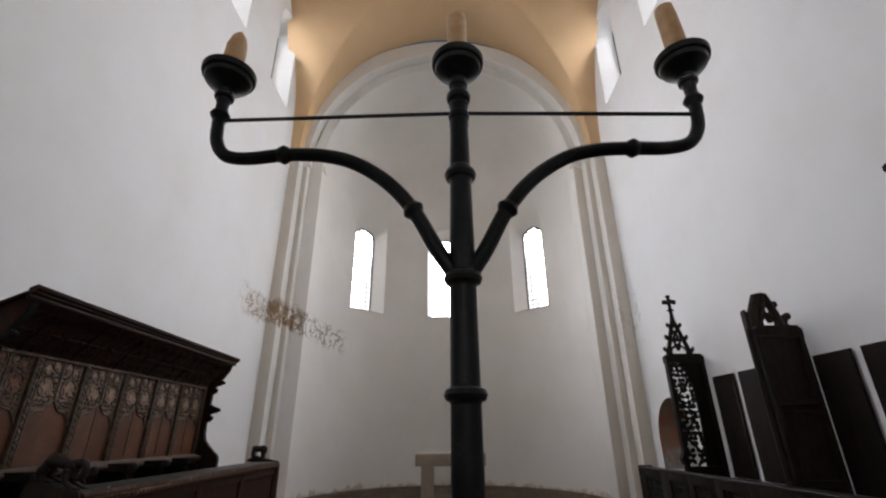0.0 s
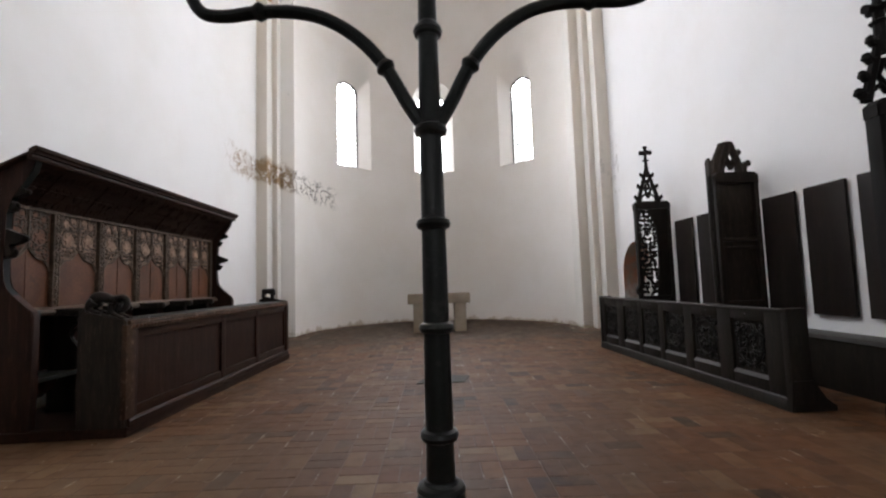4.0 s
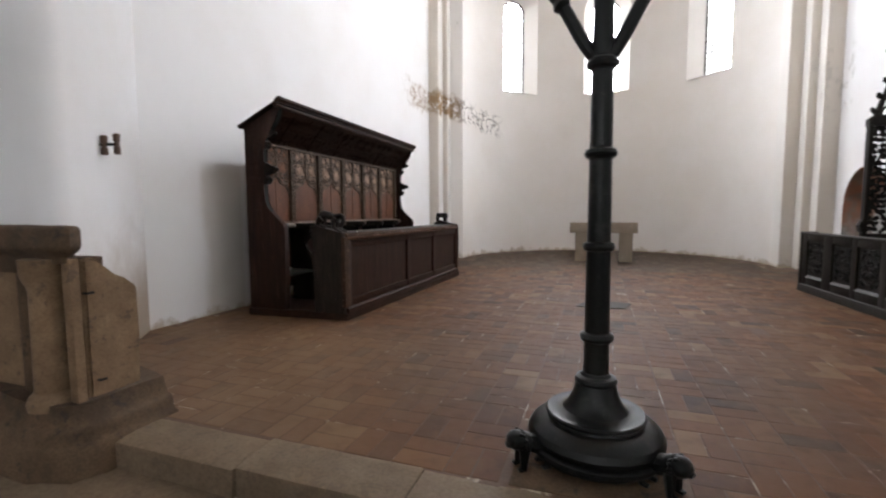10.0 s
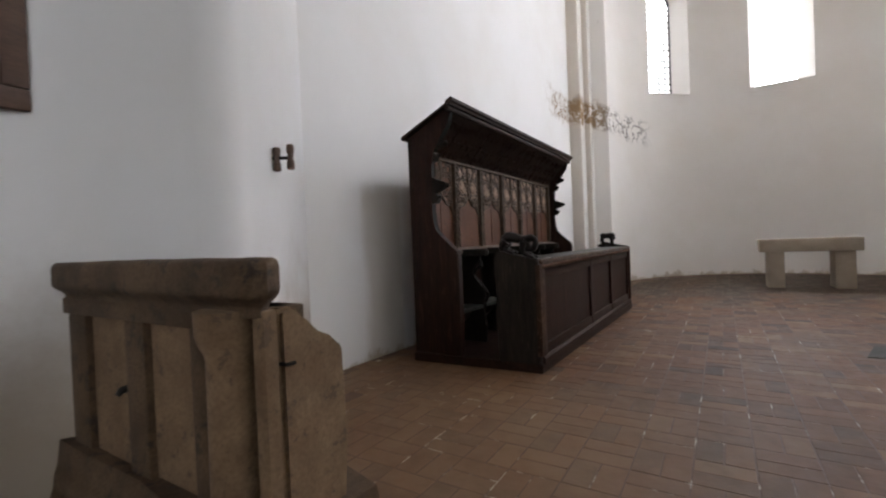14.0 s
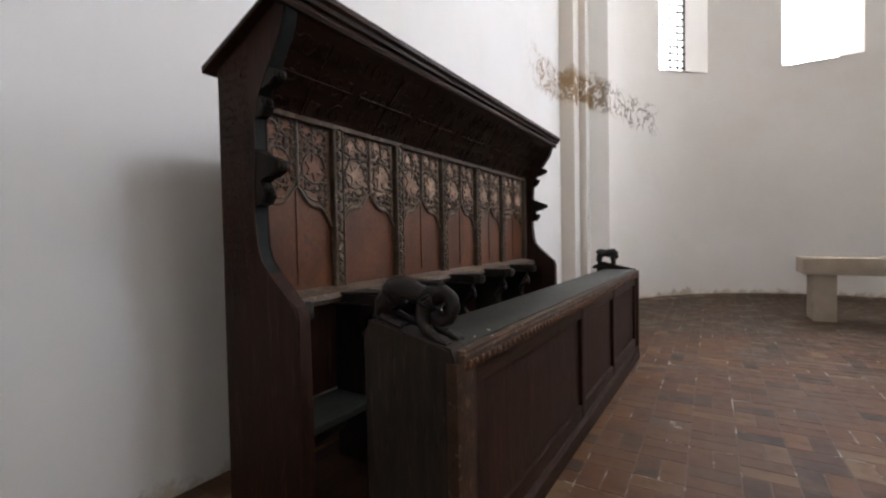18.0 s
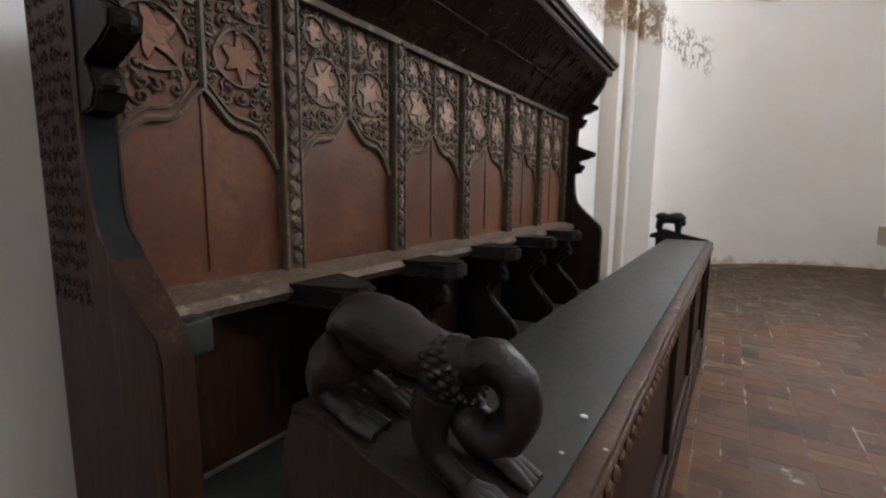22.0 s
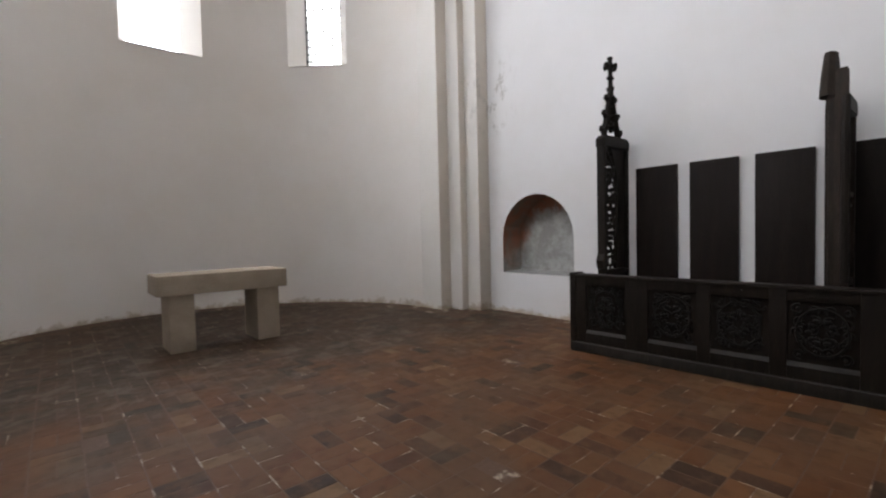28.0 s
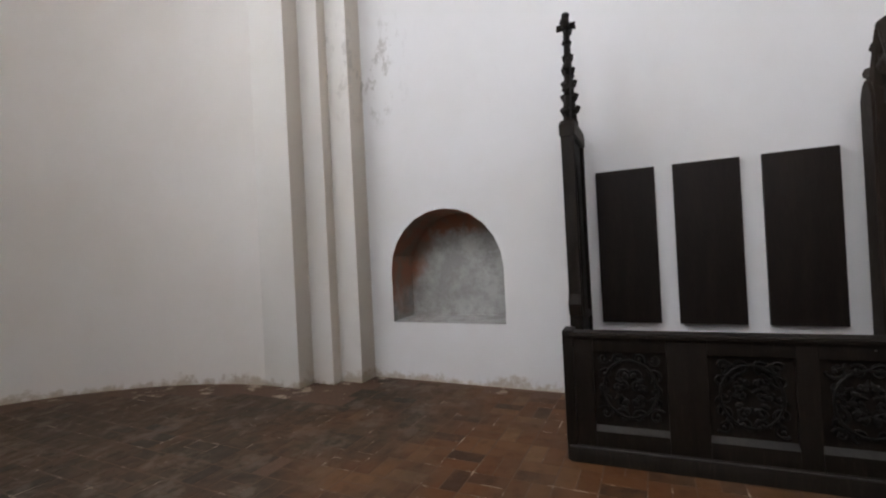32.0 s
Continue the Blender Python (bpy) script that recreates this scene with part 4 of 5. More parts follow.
single("floor_slab", box(bmesh.new(), -0.34, 0.42, 1.31, 2.08, -0.05, 0.003, 0.006), STONE, "square stone slab under the candelabrum", "slab", kind="structure")

# ---- canopied choir stall by the left wall ----
Y0, Y1 = 3.85, 7.95
POSTS = [3.9, 4.53, 5.18, 5.85, 6.52, 7.17, 7.86]
stall = thing("choir_stall", (-3.95, 5.9, 0), "dark oak choir stall with carved back panels and canopy", "choir stall")
profile = [(-4.24, 0.1), (-3.67, 0.1), (-3.66, 0.5), (-3.66, 1.12), (-3.68, 1.18), (-3.75, 1.24), (-3.86, 1.34), (-3.925, 1.4), (-3.95, 1.48), (-3.955, 1.62), (-3.95, 2.1), (-3.92, 2.22), (-3.82, 2.36), (-3.72, 2.5), (-3.68, 2.64), (-3.7, 2.67), (-4.24, 2.41)]
for y, inner in ((Y0, Y0 + 0.08), (Y1 - 0.08, Y1)):
    side = part("side_panel", prism(bmesh.new(), profile, "xz", y, inner, 0.008), OAK, stall, "carved oak end board")
    for z, out in ((1.70, 0.17), (2.14, 0.17)):
        bm = bmesh.new()
        m = (y + inner) / 2
        hook = [(-3.96, z - 0.02), (-3.9, z - 0.01), (-3.87, z + 0.03), (-3.89, z + 0.07), (-3.93, z + 0.1), (-3.89, z + 0.12), (-3.84, z + 0.12), (-3.95 + out, z + 0.15), (-3.94 + out, z + 0.19), (-3.97 + out, z + 0.2), (-3.87, z + 0.22), (-3.96, z + 0.27)]
        prism(bm, hook, "xz", m - 0.035, m + 0.035, 0.006)
        ball(bm, -3.95 + out, m, z + 0.165, 0.026, n=8)
        ball(bm, -3.875, m, z + 0.05, 0.022, n=8)
        part("crocket", bm, BLACK_OAK, side, "curled carved crocket")
    edge = [(u + 0.002, w) for u, w in profile[6:15]]
    strip = prism(bmesh.new(), edge + [(u - 0.008, w) for u, w in reversed(edge)], "xz", y + 0.006, inner - 0.006, 0.0)
    part("edge_strip", strip, GREEN_EDGE, side, "grey-green worn edge")
    bm = bmesh.new()
    face = y + 0.0025 if y == Y0 else inner - 0.0025
    scrollwork(bm, lambda u, v, w: (-4.1 + u, face - (w if y == Y0 else -w), 1.2 + v), 0.24, 1.25, 5, 0.004, 0.046)
    part("carving", bm, OAK, side, "shallow vine carving")
part("platform", prism(bmesh.new(), [(-4.24, Y0 - 0.03), (-2.825, Y0 + 0.06), (-2.725, 8.17), (-4.24, 8.16)], "xy", 0.0, 0.1, 0.01), OAK_H, stall, "low oak platform under the seats and desk")
# canopy
roof = part("canopy", prism(bmesh.new(), [(-4.28, 2.39), (-3.66, 2.675), (-3.66, 2.7), (-4.28, 2.425)], "xz", Y0 - 0.06, Y1 + 0.06, 0.004), OAK_H, stall, "sloping oak canopy boards")
for pts in ([(-3.7, 2.655), (-3.645, 2.655), (-3.64, 2.675), (-3.62, 2.69), (-3.615, 2.715), (-3.63, 2.73), (-3.7, 2.7)], [(-3.71, 2.605), (-3.675, 2.605), (-3.665, 2.625), (-3.67, 2.65), (-3.71, 2.65)]):
    part("cornice", prism(bmesh.new(), pts, "xz", Y0 - 0.07, Y1 + 0.07, 0.003), OAK_H, roof, "moulded cornice")
cove = lambda s: (-4.03 + 0.34 * s**1.15, 2.23 + 0.38 * s)
bm = prism(bmesh.new(), [cove(i / 8) for i in range(9)] + [(cove(i / 8)[0] - 0.03, cove(i / 8)[1] + 0.03) for i in range(8, -1, -1)], "xz", Y0 + 0.08, Y1 - 0.08)
part("cove_board", bm, OAK_H, roof, "coved board under the canopy")
for i in range(6):
    bm = bmesh.new()
    c = (POSTS[i] + POSTS[i + 1]) / 2
    scrollwork(bm, lambda u, v, w: (cove(v / 0.36)[0] + 0.006 + w, c + u, cove(v / 0.36)[1] - 0.006), 0.6, 0.34, 30 + i, 0.004, 0.1)
    tube(bm, [(cove(q / 8)[0] + 0.006, c, cove(q / 8)[1] - 0.006) for q in range(8)], 0.007, 5)
    tube(bm, [(cove(0.45)[0] + 0.006, c - 0.29, cove(0.45)[1] - 0.006), (cove(0.45)[0] + 0.006, c, cove(0.45)[1] - 0.006), (cove(0.45)[0] + 0.006, c + 0.29, cove(0.45)[1] - 0.006)], 0.007, 5)
    part("cove_carving", bm, OAK, roof, "carved vine scrolls")
# carved posts, back panels with tracery
bm = bmesh.new()
for j in range(15):
    z = 1.25 + j * 0.066
    ball(bm, -4.03, POSTS[0], z, 0.011, 0.022, 0.03, 6, Matrix.Rotation(0.6 * (-1) ** j, 4, "X"))
    ball(bm, -4.027, POSTS[0] + 0.012 * (-1) ** j, z + 0.033, 0.01, n=6)
bead = finish("post_carving", bm, CARVED)
for i, y in enumerate(POSTS):
    bm = box(bmesh.new(), -4.09, -4.04, y - 0.045, y + 0.045, 1.19, 2.26, 0.004)
    for d in (-0.038, 0.038):
        tube(bm, [(-4.036, y + d, 1.2), (-4.036, y + d, 2.24)], 0.007, 6)
    post = part("post", bm, CARVED, stall, "carved oak stile with a leaf strip")
    ob = tagged(new("post_carving", bead))
    ob.parent = post
    ob.location = Vector((0, y - POSTS[0], 0)) - ORIGIN[stall.name]
for i in range(6):
    a, b = POSTS[i] + 0.045, POSTS[i + 1] - 0.045
    c, w = (a + b) / 2, b - a
    back = part("back_panel", box(bmesh.new(), -4.1, -4.075, a, b, 1.19, 2.26), PANEL, stall, "red-brown oak panel")
    if i != 1:
        part("batten", box(bmesh.new(), -4.076, -4.069, c - 0.008, c + 0.008, 1.24, 1.8, 0.002), PANEL, back)
    ogee = lambda u: 1.60 + 0.2 * (1 - min(1.0, abs(u) / (w / 2))) ** 0.8 + 0.02 * math.cos(abs(u) / w * 18)
    edge = [(c - w / 2 + w * q / 20, ogee(-w / 2 + w * q / 20)) for q in range(21)]
    part("tracery_ground", prism(bmesh.new(), edge + [(b, 2.25), (a, 2.25)], "yz", -4.076, -4.071), FADED if i else PANEL, back, "faded light ground behind the tracery")
    bm = bmesh.new()
    for lift in (0.0, 0.032):
        tube(bm, [(-4.066, y, z + lift) for y, z in edge], 0.011 if not lift else 0.007, 6)
    rings = [(w * 0.25, 1.94, w * 0.17), (w * 0.33, 2.12, w * 0.1), (w * 0.14, 2.16, w * 0.09)]
    clear = lambda u, v: 1.6 + v > ogee(u) + 0.05 and all(math.hypot(abs(u) - ru, 1.6 + v - rz) > rr * 0.95 for ru, rz, rr in rings)
    scrollwork(bm, lambda u, v, q: (-4.066 + q, c + u, 1.6 + v), w - 0.03, 0.65, 50 + i, 0.006, 0.047, keep=clear)
    g = random.Random(70 + i)
    for side in (-1, 1):
        for ru, rz, rr in rings:
            yc, arms, spin = c + side * ru, g.choice((5, 6, 6, 7)), g.uniform(0, 6.28)
            hoop = [(-4.065, yc + rr * (1 + 0.06 * math.sin(3 * q + spin)) * math.cos(q), rz + rr * math.sin(q)) for q in (k * math.pi / 10 for k in range(18))]
            tube(bm, hoop, 0.0075, 5)
            star = []
            for k in range(arms * 4):
                far = (0.92, 0.8, 0.42, 0.7)[k % 4] * g.uniform(0.75, 1.1)
                q = spin + 2 * math.pi * (k + (-0.55 if k % 4 == 1 else 0.3 if k % 4 == 3 else g.uniform(-0.6, 0.6))) / (arms * 4)
                star.append((yc + rr * far * math.cos(q), rz + rr * far * math.sin(q)))
            part("star_leaf", prism(bmesh.new(), star, "yz", -4.072, -4.0635), LEAF_PINK if i else LEAF_RED, back, "faded pink painted leaf")
            tube(bm, [(-4.0645, *star[k % len(star)]) for k in range(len(star) + 1)], 0.0025, 4)
    tube(bm, [(-4.062, c, ogee(0)), (-4.062, c, 2.24)], 0.013, 6)
    part("tracery", bm, TRACERY if i else CARVED, back, "carved foliage tracery with worn paint")
    # darker oak than the panels stands in for the shade below the rail
    part("lower_back", box(bmesh.new(), -4.1, -4.07, POSTS[i], POSTS[i + 1], 0.55, 1.12), OAK, stall, "seat back board, its shade put in as darker oak")
    seat = part("seat", box(bmesh.new(), -4.06, -3.72, POSTS[i] + 0.04, POSTS[i + 1] - 0.04, 0.5, 0.54, 0.008), GREY_OAK, stall, "worn tip-up seat board")
    bm = prism(bmesh.new(), [(-4.05, 0.5), (-3.76, 0.5), (-3.8, 0.42), (-3.92, 0.32), (-4.05, 0.28)], "xz", c - 0.07, c + 0.07, 0.01)
    part("misericord", bm, OAK, seat)
part("top_rail", box(bmesh.new(), -4.1, -4.03, Y0 + 0.06, Y1 - 0.06, 2.2, 2.28, 0.006), CARVED, stall)
part("shoulder_rail", prism(bmesh.new(), [(-4.1, 1.12), (-3.94, 1.12), (-3.92, 1.15), (-3.93, 1.18), (-4.02, 1.2), (-4.1, 1.21)], "xz", Y0 + 0.08, Y1 - 0.08), CARVED, stall, "worn brown shoulder rail")
for y in POSTS[1:-1]:
    cheek = [(-4.08, 0.1), (-3.72, 0.1), (-3.7, 0.3), (-3.74, 0.5), (-3.71, 0.6), (-3.69, 0.68), (-3.74, 0.76), (-3.83, 0.83), (-3.87, 0.92), (-3.84, 0.99), (-3.78, 1.03), (-3.75, 1.1), (-4.08, 1.1)]
    wing = part("partition", prism(bmesh.new(), cheek, "xz", y - 0.025, y + 0.025, 0.008), BLACK_OAK, stall, "scrolled seat partition")
    bm = bmesh.new()
    tube(bm, smooth_path([(-3.78, y, 1.06), (-3.75, y, 1.0), (-3.83, y, 0.93), (-3.84, y, 0.85), (-3.74, y, 0.75), (-3.68, y, 0.66), (-3.71, y, 0.57)], 4), 0.018, 7)
    ball(bm, -3.76, y, 0.99, 0.03, n=8)
    part("volute", bm, BLACK_OAK, wing)
    cap = [(-4.03, y - 0.17), (-3.9, y - 0.1), (-3.8, y - 0.085), (-3.72, y - 0.08), (-3.67, y - 0.045), (-3.655, y), (-3.67, y + 0.045), (-3.72, y + 0.08), (-3.8, y + 0.085), (-3.9, y + 0.1), (-4.03, y + 0.17)]
    part("armrest", prism(bmesh.new(), cap, "xy", 1.1, 1.18, 0.015), BLACK_OAK, stall, "rounded dark armrest")
part("arm_block", box(bmesh.new(), -3.8, -3.72, Y0 + 0.08, Y0 + 0.16, 1.1, 1.19, 0.012), GREY_OAK, stall)

# ---- desk in front of the stall ----
desk = thing("choir_desk", (-2.93, 5.95, 0.1), "dark oak choir desk with grey worn top and carved beasts", "choir desk")
part("top_board", box(bmesh.new(), -3.11, -2.772, 3.9, 8.08, 1.045, 1.08, 0.004), GREY_OAK, desk, "grey-green worn desk board")
bm = box(bmesh.new(), -2.775, -2.732, 3.88, 8.1, 0.985, 1.074, 0.008)
bmesh.ops.subdivide_edges(bm, edges=[e for e in bm.edges if abs(e.verts[0].co.y - e.verts[1].co.y) > 2], cuts=90)
for v in bm.verts:
    v.co += 0.005 * noise.noise_vector(v.co * 9)
tube(bm, [(-2.735, 3.88, 1.05), (-2.735, 6, 1.05), (-2.735, 8.1, 1.05)], 0.01, 6)
edge_mould = part("front_moulding", bm, WORN_EDGE, desk, "carved leaf moulding worn at the edge")
bm = bmesh.new()
for i in range(78):
    y = 3.92 + i * 0.0535
    ball(bm, -2.728, y, 1.015, 0.009, 0.02, 0.016, 6, Matrix.Rotation(0.5 * (-1) ** i, 4, "X"))
part("leaf_strip", bm, PANEL, edge_mould)
part("plinth", prism(bmesh.new(), [(-2.79, 0.1), (-2.735, 0.1), (-2.735, 0.15), (-2.75, 0.175), (-2.79, 0.18)], "xz", 3.9, 8.12, 0.004), OAK_H, desk)
STILES = [3.97, 5.7, 6.8, 8.03]
for y in STILES:
    part("stile", box(bmesh.new(), -2.8, -2.757, y - 0.055, y + 0.055, 0.17, 0.985, 0.005), OAK, desk)
for z0, z1 in ((0.17, 0.27), (0.9, 0.985)):
    part("rail", box(bmesh.new(), -2.8, -2.76, 3.93, 8.07, z0, z1, 0.004), OAK_H, desk)
for a, b in zip(STILES, STILES[1:]):
    panel = part("panel", box(bmesh.new(), -2.81, -2.785, a + 0.05, b - 0.05, 0.26, 0.91), OAK, desk)
part("shelf", box(bmesh.new(), -3.08, -2.81, 3.95, 8.05, 0.7, 0.725), OAK_H, desk)
for y0, y1 in ((3.84, 3.96), (8.03, 8.14)):
    ends = [(-3.19, 0.1), (-2.76, 0.1), (-2.755, 1.05), (-2.77, 1.085), (-2.86, 1.1), (-3.0, 1.13), (-3.12, 1.165), (-3.17, 1.16), (-3.2, 1.08)]
    part("end_board", prism(bmesh.new(), ends, "xz", y0, y1, 0.01), BROWN_OAK, desk, "shaped desk end")
    part("corner_post", box(bmesh.new(), -2.785, -2.735, y0 - 0.004, y1 + 0.004, 0.18, 1.03, 0.006), WORN_POST, desk, "worn brown corner post")
desk.rotation_euler[2], desk.location[0] = -0.015, -2.955
# near carved beast with a coiled neck
bm = bmesh.new()
yb = 3.93
B = lambda u, w, v=0.0: (u + 0.06, yb + v, w + 0.008 * (u < -2.99))
body = [(-3.19, 1.225, 0.03), (-3.17, 1.275, 0.047), (-3.135, 1.287, 0.054), (-3.09, 1.283, 0.052), (-3.04, 1.268, 0.045), (-3.0, 1.26, 0.044), (-2.965, 1.26, 0.046), (-2.94, 1.262, 0.04)]
spine = smooth_path([B(u, w) for u, w, r in body], 4)
tube(bm, spine, [body[min(i // 4, 7)][2] + (i % 4) / 4 * (body[min(i // 4 + 1, 7)][2] - body[min(i // 4, 7)][2]) for i in range(len(spine))], 14, 0.95)
ball(bm, -3.085, yb, 1.27, 0.045, 0.05, 0.062, 12)
ball(bm, -2.925, yb, 1.238, 0.04, 0.048, 0.056, 12)
# the neck bends over and its head curls back under the breast
neck = [B(-2.965, 1.272)] + [B(-2.912 + 0.047 * math.cos(radians(d)), 1.228 + 0.052 * math.sin(radians(d))) for d in range(118, -150, -18)] + [B(-2.952, 1.205)]
neck = smooth_path(neck, 4)
tube(bm, neck, [0.034 - 0.01 * min(1.0, 1.3 * i / (len(neck) - 1)) for i in range(len(neck))], 16, 1.25)
# braided collar
for q in range(3):
    for i in range(20):
        a = 2 * math.pi * i / 20 + q * 0.16
        r = 0.0445 - 0.001 * q
        ball(bm, -2.92 + 0.014 * q + 0.022 * math.cos(a), yb + r * math.cos(a - 1.57), 1.258 + 0.002 * q + r * math.sin(a - 1.57), 0.0095, 0.0095, 0.007, 7)
for v in (-0.04, 0.04):
    tube(bm, smooth_path([B(-3.145, 1.25, v), B(-3.187, 1.205, v * 1.2), B(-3.185, 1.168, v * 1.2), B(-3.12, 1.15, v * 1.1)], 3), [0.044, 0.043, 0.04, 0.035, 0.029, 0.025, 0.023, 0.021, 0.019, 0.017], 9)
    tube(bm, smooth_path([B(-2.975, 1.235, v * 0.9), B(-2.985, 1.19, v), B(-2.968, 1.14, v), B(-2.92, 1.115, v * 1.1)], 3), [0.035, 0.033, 0.03, 0.027, 0.025, 0.023, 0.021, 0.02, 0.019, 0.018], 9)
    for q in range(3):
        tube(bm, [B(-2.925, 1.114, v * 1.1), B(-2.89, 1.106, v * 1.1 + (q - 1) * 0.014), B(-2.855, 1.096, v * 1.1 + (q - 1) * 0.016)], [0.016, 0.0135, 0.009], 7)
        tube(bm, [B(-3.145, 1.148, v * 1.15), B(-3.11, 1.148, v * 1.15 + (q - 1) * 0.014), B(-3.07, 1.138, v * 1.15 + (q - 1) * 0.016)], [0.016, 0.0135, 0.009], 7)
for v in bm.verts:
    v.co += 0.005 * noise.noise_vector(v.co * 22) + 0.0025 * noise.noise_vector(v.co * 60)
part("carved_beast", bm, POLISHED, desk, "carved beast with a coiled neck", 70)
bm = bmesh.new()
L = lambda u, w, v=0.0: (-3.09 + 1.08 * u, 8.09 + v, 1.125 + 1.22 * w)
tube(bm, smooth_path([L(-0.095, 0.105), L(-0.075, 0.118), L(-0.02, 0.115), L(0.03, 0.118), L(0.07, 0.115), L(0.095, 0.095)], 4), [1.18 * (0.028 + 0.018 * math.sin(math.pi * min(1.0, (i + 1) / 12))) if i < 10 else 1.18 * (0.04 + 0.007 * math.sin(math.pi * (i - 8) / 12)) for i in range(21)], 12, 0.95)
ball(bm, *L(0.098, 0.088), 0.03, 0.032, 0.038, 10)
for v in (-0.026, 0.026):
    tube(bm, [L(-0.075, 0.1, v), L(-0.085, 0.05, v * 1.1), L(-0.07, 0.005, v * 1.1), L(-0.05, 0.0, v * 1.1)], [0.036, 0.029, 0.023, 0.018], 9)
    tube(bm, [L(0.065, 0.1, v), L(0.068, 0.05, v * 1.1), L(0.07, 0.005, v * 1.1), L(0.09, 0.0, v * 1.1)], [0.034, 0.028, 0.023, 0.018], 9)
    ball(bm, *L(0.085, 0.15, v * 0.9), 0.011, n=7)
for i in range(16):
    q = 2 * math.pi * i / 16
    ball(bm, *L(0.07, 0.11 + 0.044 * math.sin(q), 0.042 * math.cos(q)), 0.012, n=6)
for v in bm.verts:
    v.co += 0.003 * noise.noise_vector(v.co * 40)
prism(bm, [(-3.25, 1.08), (-2.9, 1.08), (-2.93, 1.11), (-3.0, 1.13), (-3.2, 1.135), (-3.25, 1.11)], "xz", 8.03, 8.15, 0.006)
part("carved_lion", bm, POLISHED, desk, "small carved standing lion on a base", 60)

# ---- low carved desk front on the right ----
XD, YF, YN, HT = 3.23, 8.22, 3.95, 0.965
front = thing("reading_desk", (XD, YF, 0), "black oak desk front with six carved panels", "choir desk")
part("board", box(bmesh.new(), XD + 0.03, XD + 0.13, YN, YF, 0.06, HT - 0.02), BLACK_OAK, front)
part("top_rail", prism(bmesh.new(), [(XD - 0.02, HT - 0.035), (XD - 0.02, HT - 0.012), (XD - 0.01, HT), (XD + 0.13, HT), (XD + 0.13, HT - 0.035)], "xz", YN - 0.02, YF, 0.005), BLACK_OAK, front)
part("plinth", prism(bmesh.new(), [(XD - 0.03, 0.0), (XD + 0.16, 0.0), (XD + 0.16, 0.1), (XD - 0.005, 0.125), (XD - 0.022, 0.1)], "xz", YN, YF, 0.004), BLACK_OAK, front, "moulded plinth worn at the edge")
part("plinth_bead", tube(bmesh.new(), [(XD - 0.018, YN, 0.112), (XD - 0.018, 6.0, 0.112), (XD - 0.018, YF, 0.112)], 0.008, 6), WORN_BEAD, front, "pale worn bead")
PANELS = [(YF - c - 0.245, YF - c + 0.245) for c in (0.44, 1.18, 1.79, 2.41, 3.07, 3.785)]
cuts = [YF] + [v for a, b in PANELS for v in (b, a)] + [YN]
for hi, lo in zip(cuts[::2], cuts[1::2]):
    part("stile", box(bmesh.new(), XD, XD + 0.04, lo, hi, 0.12, HT - 0.03, 0.004), BLACK_OAK, front)
for a, b in PANELS:
    c = (a + b) / 2
    for z0, z1 in ((0.12, 0.24), (0.83, HT - 0.03)):
        part("rail", box(bmesh.new(), XD, XD + 0.04, a, b, z0, z1, 0.003), BLACK_OAK, front)
    part("ledge", prism(bmesh.new(), [(XD - 0.012, 0.24), (XD + 0.04, 0.24), (XD + 0.04, 0.285)], "xz", a, b), WORN_BEAD, front, "sloping worn panel sill")
    bm = bmesh.new()
    scrollwork(bm, lambda u, v, w: (XD + 0.02 - w, c + u, 0.31 + v), b - a - 0.06, 0.5, int(a * 10), 0.0105, 0.105)
    tube(bm, [(XD + 0.015, c + 0.18 * math.cos(q * math.pi / 10), 0.56 + 0.21 * math.sin(q * math.pi / 10)) for q in range(21)], 0.011, 6)
    for q in range(10):
        ball(bm, XD + 0.012, c + 0.09 * math.cos(q * math.pi / 5), 0.56 + 0.1 * math.sin(q * math.pi / 5), 0.012, 0.03, 0.02, 6, Matrix.Rotation(q * math.pi / 5, 4, "X"))
    part("carving", bm, BLACK_CARVED, front, "carved foliage medallion")
for a, b in ((YN - 0.06, YN + 0.02), (YF - 0.06, YF + 0.02)):
    part("end_post", box(bmesh.new(), XD - 0.012, XD + 0.2, a, b, 0.0, HT + 0.012, 0.01), BLACK_OAK, front)
part("end_foot", prism(bmesh.new(), [(XD - 0.03, 0.0), (XD + 0.42, 0.0), (XD + 0.42, 0.05), (XD + 0.3, 0.12), (XD + 0.22, 0.26), (XD + 0.19, 0.3), (XD - 0.01, 0.3)], "xz", YN - 0.07, YN + 0.02, 0.01), BLACK_OAK, front, "spreading foot of the end post")
for y in (4.45, 5.1, 6.4):
    part("nail_head", ball(bmesh.new(), XD - 0.003, y, HT - 0.07, 0.004, 0.007, 0.007, 7), BENCH_OAK, front, "pale nail head")
front.rotation_euler[2] = 0.0445

# ---- bench along the right wall ----
bench = thing("wall_bench", (4.6, 5.9, 0), "long black oak bench with a pale seat edge", "bench")
part("bench_box", box(bmesh.new(), 4.45, 4.75, 3.62, 8.18, 0.0, 0.56), BLACK_OAK, bench)
part("bench_seat", box(bmesh.new(), 4.42, 4.76, 3.6, 8.17, 0.56, 0.612, 0.01), BENCH_OAK, bench, "pale seat board")

# ---- boards on the right wall ----
bm = box(bmesh.new(), -0.02, 0.02, -0.28, 0.28, -0.785, 0.785, 0.004)
first = None
for y in (7.81, 7.09, 6.36, 5.525, 4.815, 4.1):
    if first is None:
        first = single("wall_board", bm, BOARD, "plain dark-stained wooden board fixed to the white wall", "wall board", "dark boards on the choir wall")
        first.location = (XR - 0.045, y, 1.585)
    else:
        copy_thing(first, Matrix.Translation((XR - 0.045, y, 1.585)))


